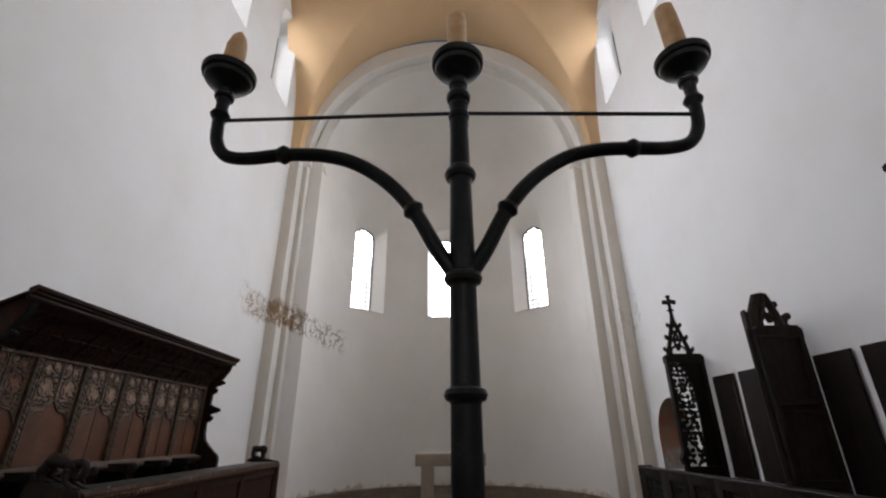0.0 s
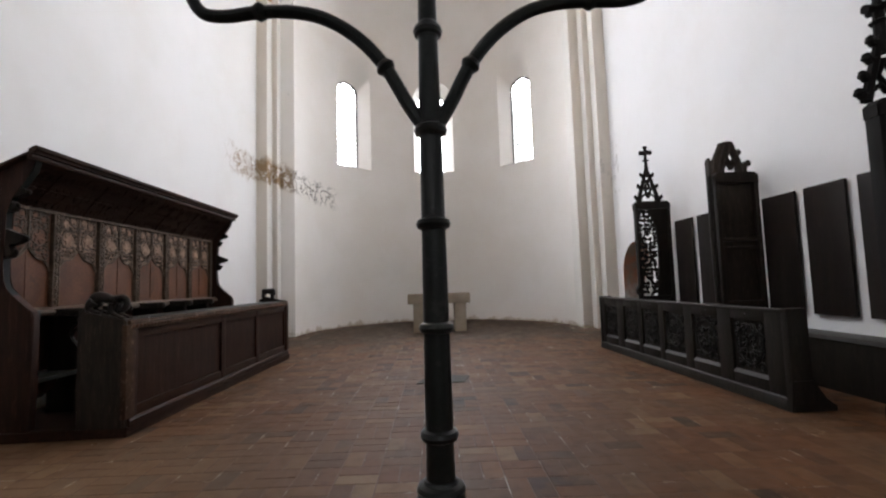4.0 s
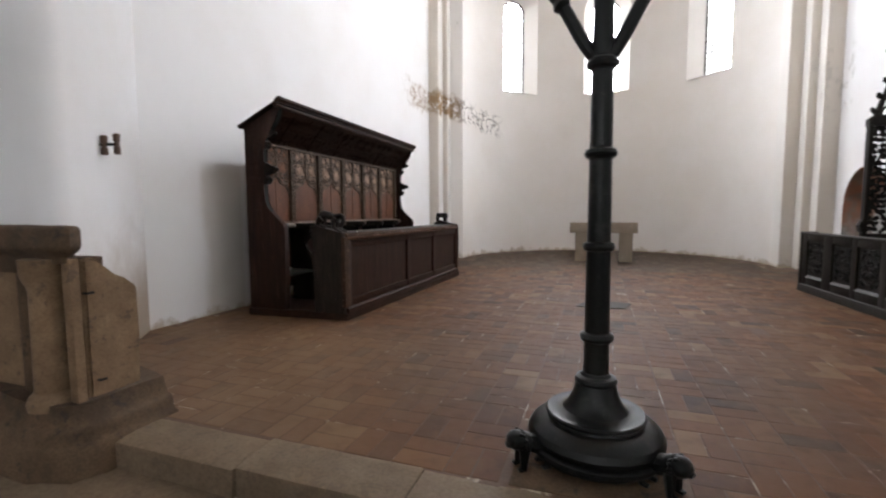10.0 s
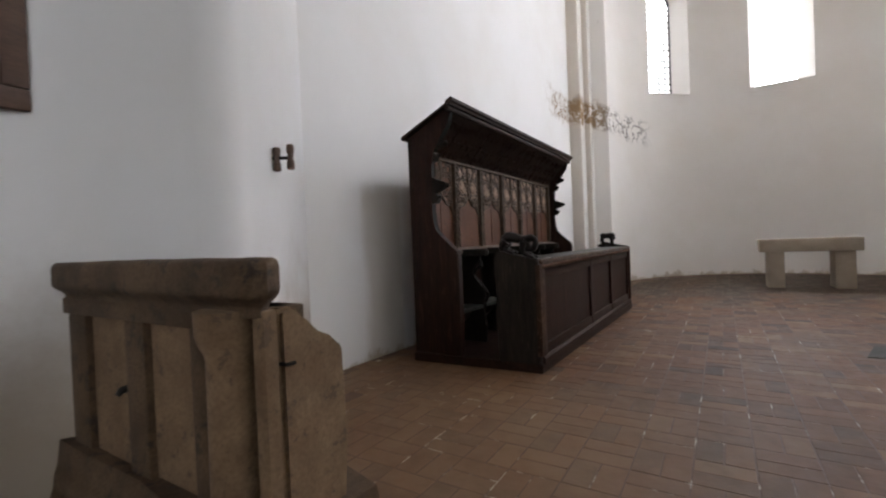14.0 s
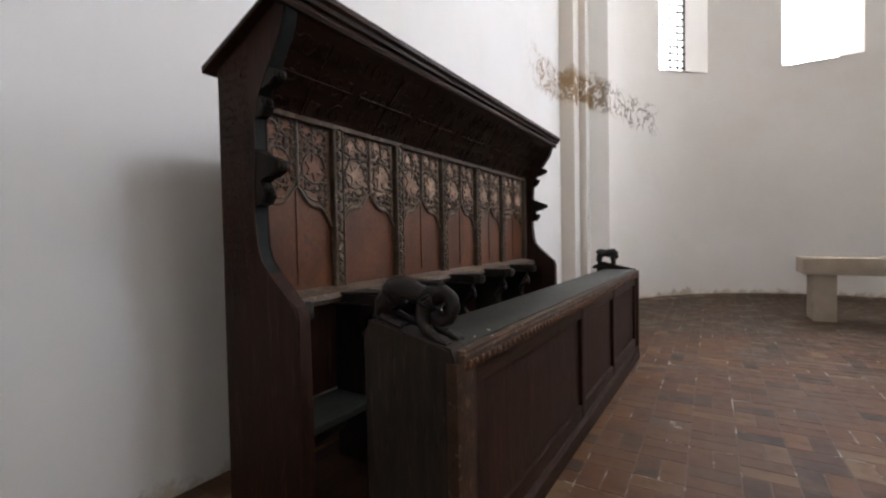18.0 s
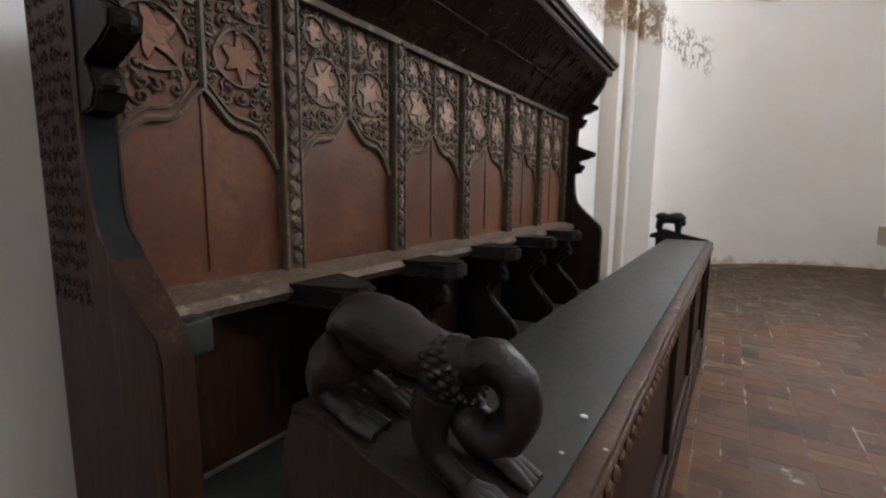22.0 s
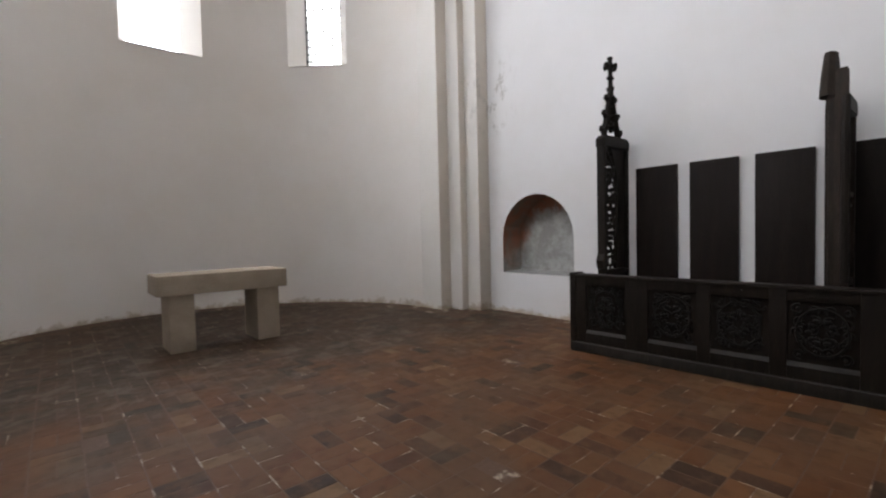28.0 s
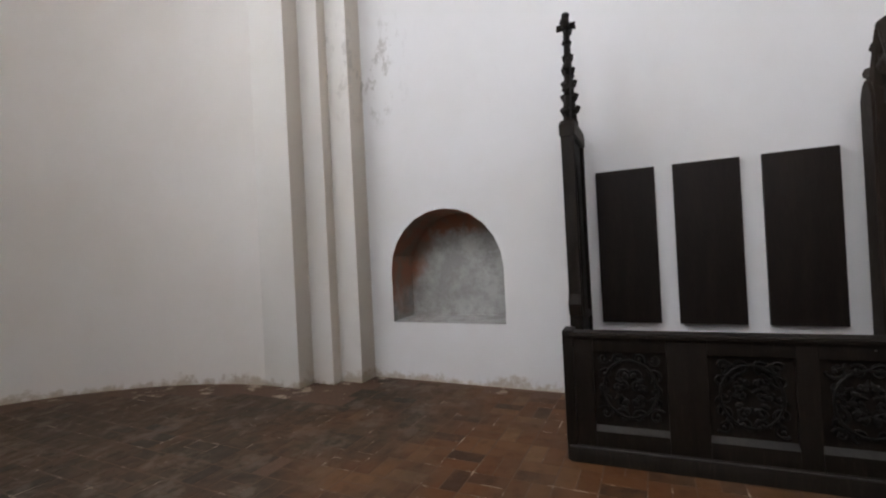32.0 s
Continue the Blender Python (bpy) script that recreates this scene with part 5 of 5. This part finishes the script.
# ---- upright carved stall ends on the right ----
def leaf(bm, p, out, r):
    """One curled crocket leaf."""
    x, y, z = p
    tube(bm, [(x, y, z), (x + out * 0.035, y, z - 0.004), (x + out * 0.07, y, z + 0.012)], [r, r * 1.15, r * 0.9], 6)
    ball(bm, x + out * 0.07, y, z + 0.018, r * 1.05, r * 1.3, r * 0.9, 7)
    ball(bm, x + out * 0.075, y, z + 0.045, r * 0.75, r, r * 0.7, 7)
    ball(bm, x + out * 0.05, y, z - 0.018, r * 0.8, r, r * 0.6, 7)


def crocket_gable(bm, x0, x1, z0, xa, za, y, r, count, broken=False):
    """An openwork gable with crockets."""
    for xe in (x0, x1):
        a, b = Vector((xe, y, z0)), Vector((xa, y, za))
        b = a.lerp(b, 0.45) if broken and xe == x1 else b
        tube(bm, [a, a.lerp(b, 0.5), b], [r * 1.2, r * 1.1, r], 6)
        out = 1 if xe > xa else -1
        for i in range(count):
            leaf(bm, a.lerp(b, (i + 0.35) / count), out, r)
    w = (x1 - x0) / 2
    for s in (-1, 1):
        tube(bm, [(xa + s * w * 0.75, y, z0), (xa + s * w * 0.62, y, z0 + 0.1), (xa + s * w * 0.25, y, z0 + 0.16), (xa, y, z0 + 0.08)], r * 0.75, 5)
        tube(bm, [(xa + s * 0.01, y, z0 + 0.16), (xa + s * w * 0.3, y, z0 + 0.25), (xa, y, z0 + 0.4)], r * 0.75, 5)


def stall_end(name, y0, y1, x0, x1, top, label, pierced, pin, apex, wood):
    ob = thing(name, ((x0 + x1) / 2, (y0 + y1) / 2, 0), label, "stall end", "carved stall ends by the choir wall")
    ym = (y0 + y1) / 2
    split = x0 + 0.52 * (x1 - x0)
    for a, b in ((x0, x0 + 0.06), (x1 - 0.07, x1)):
        part("stile", box(bmesh.new(), a, b, y0, y1, 0.0, top - 0.04, 0.014), wood, ob)
    part("lower_board", box(bmesh.new(), x0 + 0.05, x1 - 0.06, ym - 0.03, ym + 0.03, 0.0, 0.9), wood, ob)
    head = [(x0 - 0.01, top - 0.16), (x1 + 0.005, top - 0.16), (x1 + 0.005, top - 0.05), (x1 - 0.05, top), (x0 + 0.05, top), (x0 - 0.01, top - 0.05)]
    part("head_rail", prism(bmesh.new(), head, "xz", y0 - 0.01, y1 + 0.01, 0.012), wood, ob)
    part("middle_rail", box(bmesh.new(), x0 + 0.05, x1 - 0.06, y0 + 0.01, y1 - 0.01, 0.88, 0.95, 0.008), wood, ob)
    if pierced:
        edge = [(split + 0.06 * math.sin(math.pi * q / 12) - 0.16 * max(0, (q - 9) / 3) ** 2, 0.94 + (top - 1.06) * q / 12) for q in range(13)]
        part("upper_board", prism(bmesh.new(), [(x1 - 0.06, 0.94), *edge, (x1 - 0.06, top - 0.12)], "xz", ym - 0.025, ym + 0.025, 0.006), wood, ob)
        bm = bmesh.new()
        c, w = (x0 + 0.06 + split) / 2 + 0.02, split - x0 - 0.02
        scrollwork(bm, lambda u, v, q: (c + u, ym - q, 0.98 + v), w, top - 1.14, 77, 0.0155, 0.088)
        pts = [(c + w * 0.3 * math.sin(i * 0.62), ym, 0.96 + i * (top - 1.1) / 28) for i in range(29)]
        tube(bm, pts, 0.022, 6)
        part("pierced_tracery", bm, wood, ob, "pierced carved vine")
        part("bracket", prism(bmesh.new(), [(x0 - 0.03, 0.98), (x0 + 0.02, 0.95), (x0 + 0.02, 1.2), (x0 - 0.01, 1.16), (x0 - 0.05, 1.08)], "xz", y0, y1, 0.01), wood, ob)
    else:
        part("upper_board", box(bmesh.new(), x0 + 0.05, x1 - 0.06, ym - 0.02, ym + 0.02, 0.94, top - 0.12), wood, ob)
        part("cross_rail", box(bmesh.new(), x0 + 0.05, x1 - 0.06, y0 + 0.01, y1 - 0.01, 1.78, 1.83, 0.006), wood, ob)
        part("cross_rail", box(bmesh.new(), x0 + 0.05, x1 - 0.06, y0 + 0.02, y1 - 0.02, 1.68, 1.71, 0.006), wood, ob)
    bm = bmesh.new()
    xa = apex
    ym += 0.08 if pin == "broken" else 0.0
    if pin == "cross":
        crocket_gable(bm, xa - 0.2, xa + 0.22, top - 0.01, xa, 3.46, ym, 0.033, 3)
        tube(bm, [(xa, ym, 3.3), (xa, ym, 3.6), (xa, ym, 3.9)], [0.042, 0.03, 0.03], 8)
        tube(bm, [(xa - 0.11, ym, 3.78), (xa, ym, 3.785), (xa + 0.11, ym, 3.78)], [0.046, 0.034, 0.046], 8)
        tube(bm, [(xa, ym - 0.09, 3.78), (xa, ym + 0.09, 3.78)], 0.034, 8)
        for i in range(5):
            for side in (-1, 1):
                d, z = 0.085 - 0.012 * i, 2.95 + 0.13 * i
                tube(bm, [(xa, ym, z - 0.02), (xa, ym + side * d * 0.7, z - 0.01), (xa, ym + side * d, z + 0.03)], [0.04, 0.03, 0.022], 6)
        for p in ((-0.1, 3.78), (0.1, 3.78), (0, 3.89)):
            ball(bm, xa + p[0], ym, p[1], 0.03 if p[0] else 0.05, 0.04, 0.05 if p[0] else 0.03, 8)
        ball(bm, xa, ym, 3.62, 0.075, 0.05, 0.022, 8)
    elif pin == "broken":
        crocket_gable(bm, xa - 0.16, xa + 0.2, top - 0.01, xa + 0.04, 3.2, ym, 0.04, 2)
        tube(bm, [(xa - 0.2, ym, top - 0.01), (xa - 0.17, ym, 2.95), (xa - 0.06, ym, 3.2)], [0.075, 0.066, 0.055], 8)
        tube(bm, [(xa + 0.17, ym, top - 0.01), (xa + 0.14, ym, 2.95), (xa + 0.06, ym, 3.19)], [0.06, 0.052, 0.045], 8)
        tube(bm, [(xa - 0.12, ym, 2.9), (xa, ym, 2.94), (xa + 0.12, ym, 2.9)], 0.035, 7)
        tube(bm, [(xa + 0.18, ym, 2.86), (xa + 0.25, ym, 2.9), (xa + 0.31, ym, 2.92)], [0.05, 0.045, 0.05], 8)
        ball(bm, xa + 0.01, ym, 3.21, 0.1, 0.05, 0.035, 8)
    else:
        crocket_gable(bm, xa - 0.21, xa + 0.27, top - 0.01, xa, 3.5, ym, 0.038, 4)
        tube(bm, [(xa, ym, 3.3), (xa, ym, 3.6), (xa, ym, 3.86)], [0.06, 0.045, 0.035], 8)
        lathe(bm, [(0.03, 3.56), (0.075, 3.58), (0.08, 3.595), (0.035, 3.62)], xa, ym, 12)
        tube(bm, [(xa - 0.13, ym, 3.71), (xa, ym, 3.73), (xa + 0.12, ym, 3.72)], [0.045, 0.036, 0.045], 8)
        tube(bm, [(xa, ym - 0.1, 3.72), (xa, ym + 0.1, 3.72)], 0.036, 8)
        ball(bm, xa, ym, 3.86, 0.055, 0.045, 0.035, 8)
    for v in bm.verts:
        v.co += 0.006 * noise.noise_vector(v.co * 22)
    part("pinnacle", bm, GREY_PIN if pin == "broken" else wood, ob, "carved openwork pinnacle with crockets")
    return ob


stall_end("stall_end", 8.19, 8.31, 4.02, 4.71, 2.8, "tall black oak stall end with pierced vine and cross finial", True, "cross", 4.31, BLACK_OAK)
mid = stall_end("stall_end", 5.74, 5.88, 4.03, 4.65, 2.76, "tall weathered oak stall end with broken gable", False, "broken", 4.33, BROWN_OAK)
part("rear_post", prism(bmesh.new(), [(4.42, 0.0), (4.66, 0.0), (4.66, 2.7), (4.6, 2.82), (4.53, 2.86), (4.46, 2.8), (4.42, 2.7)], "xz", 5.86, 5.96, 0.02), BROWN_OAK, mid, "split weathered upright")
part("front_plank", prism(bmesh.new(), [(3.945, 0.0), (3.99, 0.0), (3.99, 2.92), (3.965, 2.97), (3.945, 2.93)], "xz", 5.72, 5.82, 0.01), GREY_PIN, mid, "weathered grey-brown plank")
part("carved_shaft", tube(bmesh.new(), [(3.95, 5.74, 0.95), (3.94, 5.74, 1.8), (3.95, 5.74, 2.7)], 0.035, 8), BLACK_OAK, mid)
near = stall_end("stall_end", 3.42, 3.56, 4.03, 4.72, 2.85, "tall black oak stall end covered with carved vine", False, "crocketed", 4.2, DEEP_OAK)
bm = bmesh.new()
scrollwork(bm, lambda u, v, q: (4.37 + u, 3.46 - q, 0.98 + v), 0.56, 1.72, 91, 0.022, 0.12)
part("vine_carving", bm, DEEP_OAK, near, "deep carved vine")
part("foot", prism(bmesh.new(), [(3.95, 0.0), (4.75, 0.0), (4.75, 0.34), (4.06, 0.34), (3.99, 0.28), (4.01, 0.2), (3.95, 0.1)], "xz", 3.4, 3.58, 0.012), DEEP_OAK, near, "moulded foot")

# ---- stone altar in the apse ----
altar = thing("altar_table", (0.15, 12.1, 0), "plain pale sandstone altar table on two block supports", "altar")
part("altar_slab", box(bmesh.new(), -0.7, 0.99, 11.72, 12.46, 0.77, 1.04, 0.012), ALTAR, altar)
for a, b in ((-0.56, -0.26), (0.56, 0.88)):
    part("support", box(bmesh.new(), a, b, 11.78, 12.38, 0.0, 0.77, 0.012), ALTAR, altar)
single("grave_slab", prism(bmesh.new(), [(-0.234, 5.65), (0.4, 5.67), (0.5, 6.05), (-0.07, 6.19)], "xy", -0.05, 0.011, 0.003), SLATE, "dark slate slab let into the brick floor", "slab", kind="structure")

# ---- stone pedestal by the pier ----
ped = thing("stone_pedestal", (-3.4, 1.0, LOW), "weathered sandstone pedestal with panels, corner column and parapet stub", "pedestal")
bm = bmesh.new()
foot = [(-4.4, 0.76), (-3.6, 0.72), (-2.9, 0.72), (-2.66, 0.8), (-2.58, 0.95), (-2.55, 1.4), (-3.0, 1.5), (-4.6, 1.1)]
waist = [(-4.52, 0.86), (-3.6, 0.86), (-2.88, 0.8), (-2.74, 0.84), (-2.69, 0.95), (-2.68, 1.38), (-3.0, 1.46), (-4.52, 1.06)]
rings = []
for q, z in ((0.0, LOW), (0.12, 0.0), (0.4, 0.03), (0.5, 0.1), (0.8, 0.13), (1.0, 0.235)):
    rings.append([bm.verts.new((x + q * (u - x), y + q * (v - y), z + (0.03 * q if u < -3.5 and v < 0.9 else 0.0))) for (x, y), (u, v) in zip(foot, waist)])
for lo, hi in zip(rings, rings[1:]):
    for i in range(len(lo)):
        bm.faces.new((lo[i - 1], lo[i], hi[i], hi[i - 1]))
bm.faces.new(rings[-1])
bmesh.ops.subdivide_edges(bm, edges=bm.edges[:], cuts=2, use_grid_fill=True)
for v in bm.verts:
    v.co += 0.014 * noise.noise_vector(v.co * 6)
part("plinth", bm, STONE, ped, "rough spreading base worn round", 50)
body = part("body", box(bmesh.new(), -4.52, -2.78, 0.96, 1.08, 0.22, 1.06), STONE, ped)
for a, b in ((-4.44, -4.22), (-3.78, -3.59), (-3.21, -3.1)):
    part("stile", box(bmesh.new(), a, b, 0.9, 0.97, 0.2, 0.97, 0.014), STONE, body)
part("rail", box(bmesh.new(), -4.5, -2.95, 0.895, 0.97, 0.965, 1.055, 0.014), STONE, body)
for a, b in ((-4.23, -3.77), (-3.6, -3.2)):
    part("panel", box(bmesh.new(), a, b, 0.935, 0.962, 0.2, 0.98), PALE_STONE, body, "paler recessed panel")
part("pilaster", box(bmesh.new(), -3.2, -3.02, 0.925, 1.0, 0.26, 1.055, 0.02), STONE, ped, "dark worn pilaster")
part("column", lathe(bmesh.new(), [(0.125, 0.2), (0.13, 0.23), (0.12, 0.27), (0.092, 0.3), (0.088, 0.6), (0.086, 0.88), (0.09, 0.9), (0.105, 0.93), (0.118, 0.97), (0.12, 1.06)], -2.92, 0.9, 24), PALE_STONE, ped, "round corner column")
bm, rings = bmesh.new(), []
for z, q in ((1.04, 0.06), (1.065, 0.058), (1.085, 0.045), (1.1, 0.022), (1.118, 0.005), (1.135, 0.0), (1.215, 0.0), (1.236, 0.007), (1.246, 0.024)):
    rings.append([bm.verts.new((x + q * u, y + q * v, z)) for x, y, u, v in ((-4.52, 0.86, 0.3, 1), (-3.6, 0.832, 0, 1), (-2.76, 0.805, -0.4, 1), (-2.7, 0.825, -0.8, 0.8), (-2.665, 0.88, -1, 0.2), (-2.7, 0.96, -0.8, -0.4), (-4.4, 1.1, 0.3, 0))])
for lo, hi in zip(rings, rings[1:]):
    for i in range(len(lo)):
        bm.faces.new((lo[i - 1], lo[i], hi[i], hi[i - 1]))
bm.faces.new(rings[0])
bm.faces.new(rings[-1])
bmesh.ops.subdivide_edges(bm, edges=[e for e in bm.edges if e.calc_length() > 0.5], cuts=12, use_grid_fill=True)
for v in bm.verts:
    v.co += 0.005 * noise.noise_vector(v.co * 7)
part("top_slab", bm, STONE, ped, "moulded capping slab worn round", 45)
part("corner_block", box(bmesh.new(), -2.785, -2.715, 0.895, 0.952, 0.2, 1.06, 0.012), PALE_STONE, ped)
part("corner_back", box(bmesh.new(), -2.9, -2.75, 0.985, 1.1, 0.2, 1.06, 0.008), STONE, ped, "deep dark groove beside the column")
part("iron_stub", tube(bmesh.new(), [(-3.8, 0.94, 0.64), (-3.8, 0.885, 0.635), (-3.8, 0.87, 0.615)], [0.02, 0.018, 0.012], 8), IRON, ped, "rusty iron stub in the panel")
for y, z in ((0.98, 0.855), (1.02, 0.33)):
    part("iron_pin", tube(bmesh.new(), [(-2.75, y, z), (-2.715, y + 0.005, z), (-2.7, y + 0.03, z + 0.005)], 0.008, 6), IRON, ped, "rusty iron pin")
wing = [(0.975, 0.2), (1.275, 0.2), (1.283, 0.5), (1.288, 0.84), (1.275, 0.868), (1.245, 0.882), (1.2, 0.905), (1.15, 0.945), (1.095, 1.0), (1.06, 1.045), (1.02, 1.06), (0.975, 1.05)]
part("parapet", prism(bmesh.new(), wing, "yz", -2.87, -2.735, 0.015), PALE_STONE, ped, "curved parapet stub")

# ---- crumbs of fallen plaster on the desk ----
for x, y, s in ((-2.85, 4.23, 0.0055), (-2.85, 4.09, 0.003), (-2.79, 4.14, 0.003)):
    bm = ball(bmesh.new(), x, y, 1.08 + s * 0.5, s * 1.6, s, s * 0.6, 7)
    single("plaster_crumb", bm, WHITE, "small white crumb of fallen plaster on the desk top", "plaster crumb", "plaster crumbs on the desk", at=(x, y, 1.08))

# ---- painting, wall bracket, iron stand ----
pic = thing("painting", (-4.59, -0.2, 2.1), "old dark painting in a plain brown wooden moulding", "painting")
for y0, y1, z0, z1 in ((-1.3, 0.83, 2.08, 2.2), (-1.3, 0.83, 3.9, 4.02), (-1.3, -1.18, 2.2, 3.9), (0.71, 0.83, 2.2, 3.9)):
    part("moulding", box(bmesh.new(), -4.62, -4.55, y0, y1, z0, z1, 0.015), FRAME, pic)
canvas = surface("dark_canvas", (0.035, 0.02, 0.012), (0.085, 0.055, 0.034), 0.35, 1.6, 25, bump=0.15, stretch=(1, 3.0, 0.6), worn=(0.05, 0.03, 0.018))
robe = surface("pale_painted_cloth", (0.3, 0.27, 0.21), (0.2, 0.175, 0.135), 0.4, 1.8, 25, bump=0.15, stretch=(1, 4.0, 0.5), worn=(0.12, 0.1, 0.075))
gilt = surface("painted_gold", (0.25, 0.15, 0.04), (0.12, 0.065, 0.02), 0.4, 4, 25, bump=0.15)
part("canvas", box(bmesh.new(), -4.615, -4.585, -1.2, 0.72, 2.19, 3.91), canvas, pic, "dim painted canvas")
part("painted_cloth", prism(bmesh.new(), [(-0.35, 2.2), (0.42, 2.2), (0.46, 2.6), (0.44, 3.0), (0.5, 3.4), (0.3, 3.7), (-0.2, 3.75), (-0.45, 3.2)], "yz", -4.586, -4.584), robe, pic, "pale painted cloth")
part("painted_shape", prism(bmesh.new(), [(0.52, 2.88), (0.7, 2.74), (0.7, 3.25), (0.54, 3.3)], "yz", -4.586, -4.5835), gilt, pic, "dull gold painted shape")
part("inner_moulding", box(bmesh.new(), -4.59, -4.565, -1.19, 0.71, 2.195, 2.215, 0.004), PANEL, pic, "red-brown inner moulding")
brk = thing("wall_bracket", (-4.05, 2.07, 1.83), "small dark iron wall bracket with two upright bars", "bracket")
for d, dz, h in ((0.03, -0.005, 0.085), (0.125, 0.01, 0.09)):
    x, y = -4.085 + 0.79 * d, 2.005 + 0.61 * d
    bm = lathe(bmesh.new(), [(0.02, -h), (0.028, -h + 0.008), (0.026, -h * 0.3), (0.021, -h * 0.25), (0.021, h * 0.25), (0.026, h * 0.3), (0.028, h - 0.008), (0.02, h)], x, y, 12, Matrix.Translation((0, 0, 1.92 + dz)))
    part("upright", bm, FRAME, brk, "worn wooden grip")
part("arm", tube(bmesh.new(), [(-4.11, 1.985, 1.92), (-4.04, 2.04, 1.925), (-3.985, 2.08, 1.925)], 0.013, 8), IRON, brk)
stand = thing("iron_stanchion", (-4.36, 0.19, LOW), "thin black iron stanchion with a ball head", "stanchion")
part("rod", tube(bmesh.new(), [(-4.36, 0.19, LOW + 0.02), (-4.36, 0.19, 0.2), (-4.36, 0.19, 0.42)], 0.012, 8), IRON, stand)
part("head", ball(bmesh.new(), -4.36, 0.19, 0.435, 0.022, n=10), IRON, stand)
part("foot", lathe(bmesh.new(), [(0.11, LOW), (0.11, LOW + 0.015), (0.03, LOW + 0.03)], -4.36, 0.19, 20), IRON, stand)

# ---- floor bricks in basket weave ----
CELL, GAP = 0.29, 0.0055
rng = random.Random(11)


def brick_mesh(w, d):
    bm = bmesh.new()
    a, b, e = w / 2, d / 2, 0.0018
    lo = [bm.verts.new((x, y, -0.03)) for x, y in ((-a, -b), (a, -b), (a, b), (-a, b))]
    md = [bm.verts.new((x, y, -0.0022)) for x, y in ((-a, -b), (a, -b), (a, b), (-a, b))]
    hi = [bm.verts.new((x, y, 0.0)) for x, y in ((-a + e, -b + e), (a - e, -b + e), (a - e, b - e), (-a + e, b - e))]
    for p, q in ((lo, md), (md, hi)):
        for i in range(4):
            bm.faces.new((p[i - 1], p[i], q[i], q[i - 1]))
    bm.faces.new(hi)
    return finish("brick", bm, BRICK_O, 0)


kinds = [brick_mesh(CELL - GAP - rng.uniform(0, 0.008), CELL / 2 - GAP - rng.uniform(0, 0.006)) for _ in range(6)]
verts, faces, count = [], [], 0
for i in range(-17, 18):
    for j in range(0, 52):
        gx, gy = i * CELL + 0.05, 1.31 + (j + 0.5) * CELL
        along = (i + j) % 2
        for s in (-1, 1):
            x, y = (gx, gy + s * CELL / 4) if along else (gx + s * CELL / 4, gy)
            if rng.random() < 0.006:
                continue
            if not XL + 0.1 < x < XR - 0.1 or (y > 11.0 and math.hypot(x - XC, max(0.0, y - YC)) > RA - 0.42) or (y > 10.75 and abs(x - XC) > RA - 0.25):
                continue
            if (-0.38 < x < 0.46 and y < 2.1) or (-0.2 < x < 0.36 and 5.64 < y < 6.06) or (x < -2.8 and y < 1.45) or (x < -3.4 and y < 3.0 and x < -3.5 - (y - 1.4) * 0.8):
                continue
            dz, tilt = rng.uniform(-0.0008, 0.0008), (rng.uniform(-0.003, 0.003), rng.uniform(-0.003, 0.003))
            turn = (0 if along else math.pi / 2) + rng.uniform(-0.012, 0.012)
            m = Matrix.Translation((x, y, dz)) @ Euler((*tilt, turn)).to_matrix().to_4x4()
            me = kinds[rng.randrange(6)]
            if count < 300 and -2.5 < x < 0.9 and 2.1 < y < 7.2:
                ob = new("brick", me)
                ob.parent, ob.matrix_basis = floor, m
                count += 1
            else:
                n = len(verts)
                verts += [m @ v.co for v in me.vertices]
                faces += [[n + k for k in p.vertices] for p in me.polygons]
me = bpy.data.meshes.new("floor_bricks")
me.from_pydata([tuple(v) for v in verts], [], faces)
me.materials.append(BRICK_I)
rest = tagged(new("floor_bricks", me), "worn red and brown floor bricks", kind="stuff")
rest.parent = floor
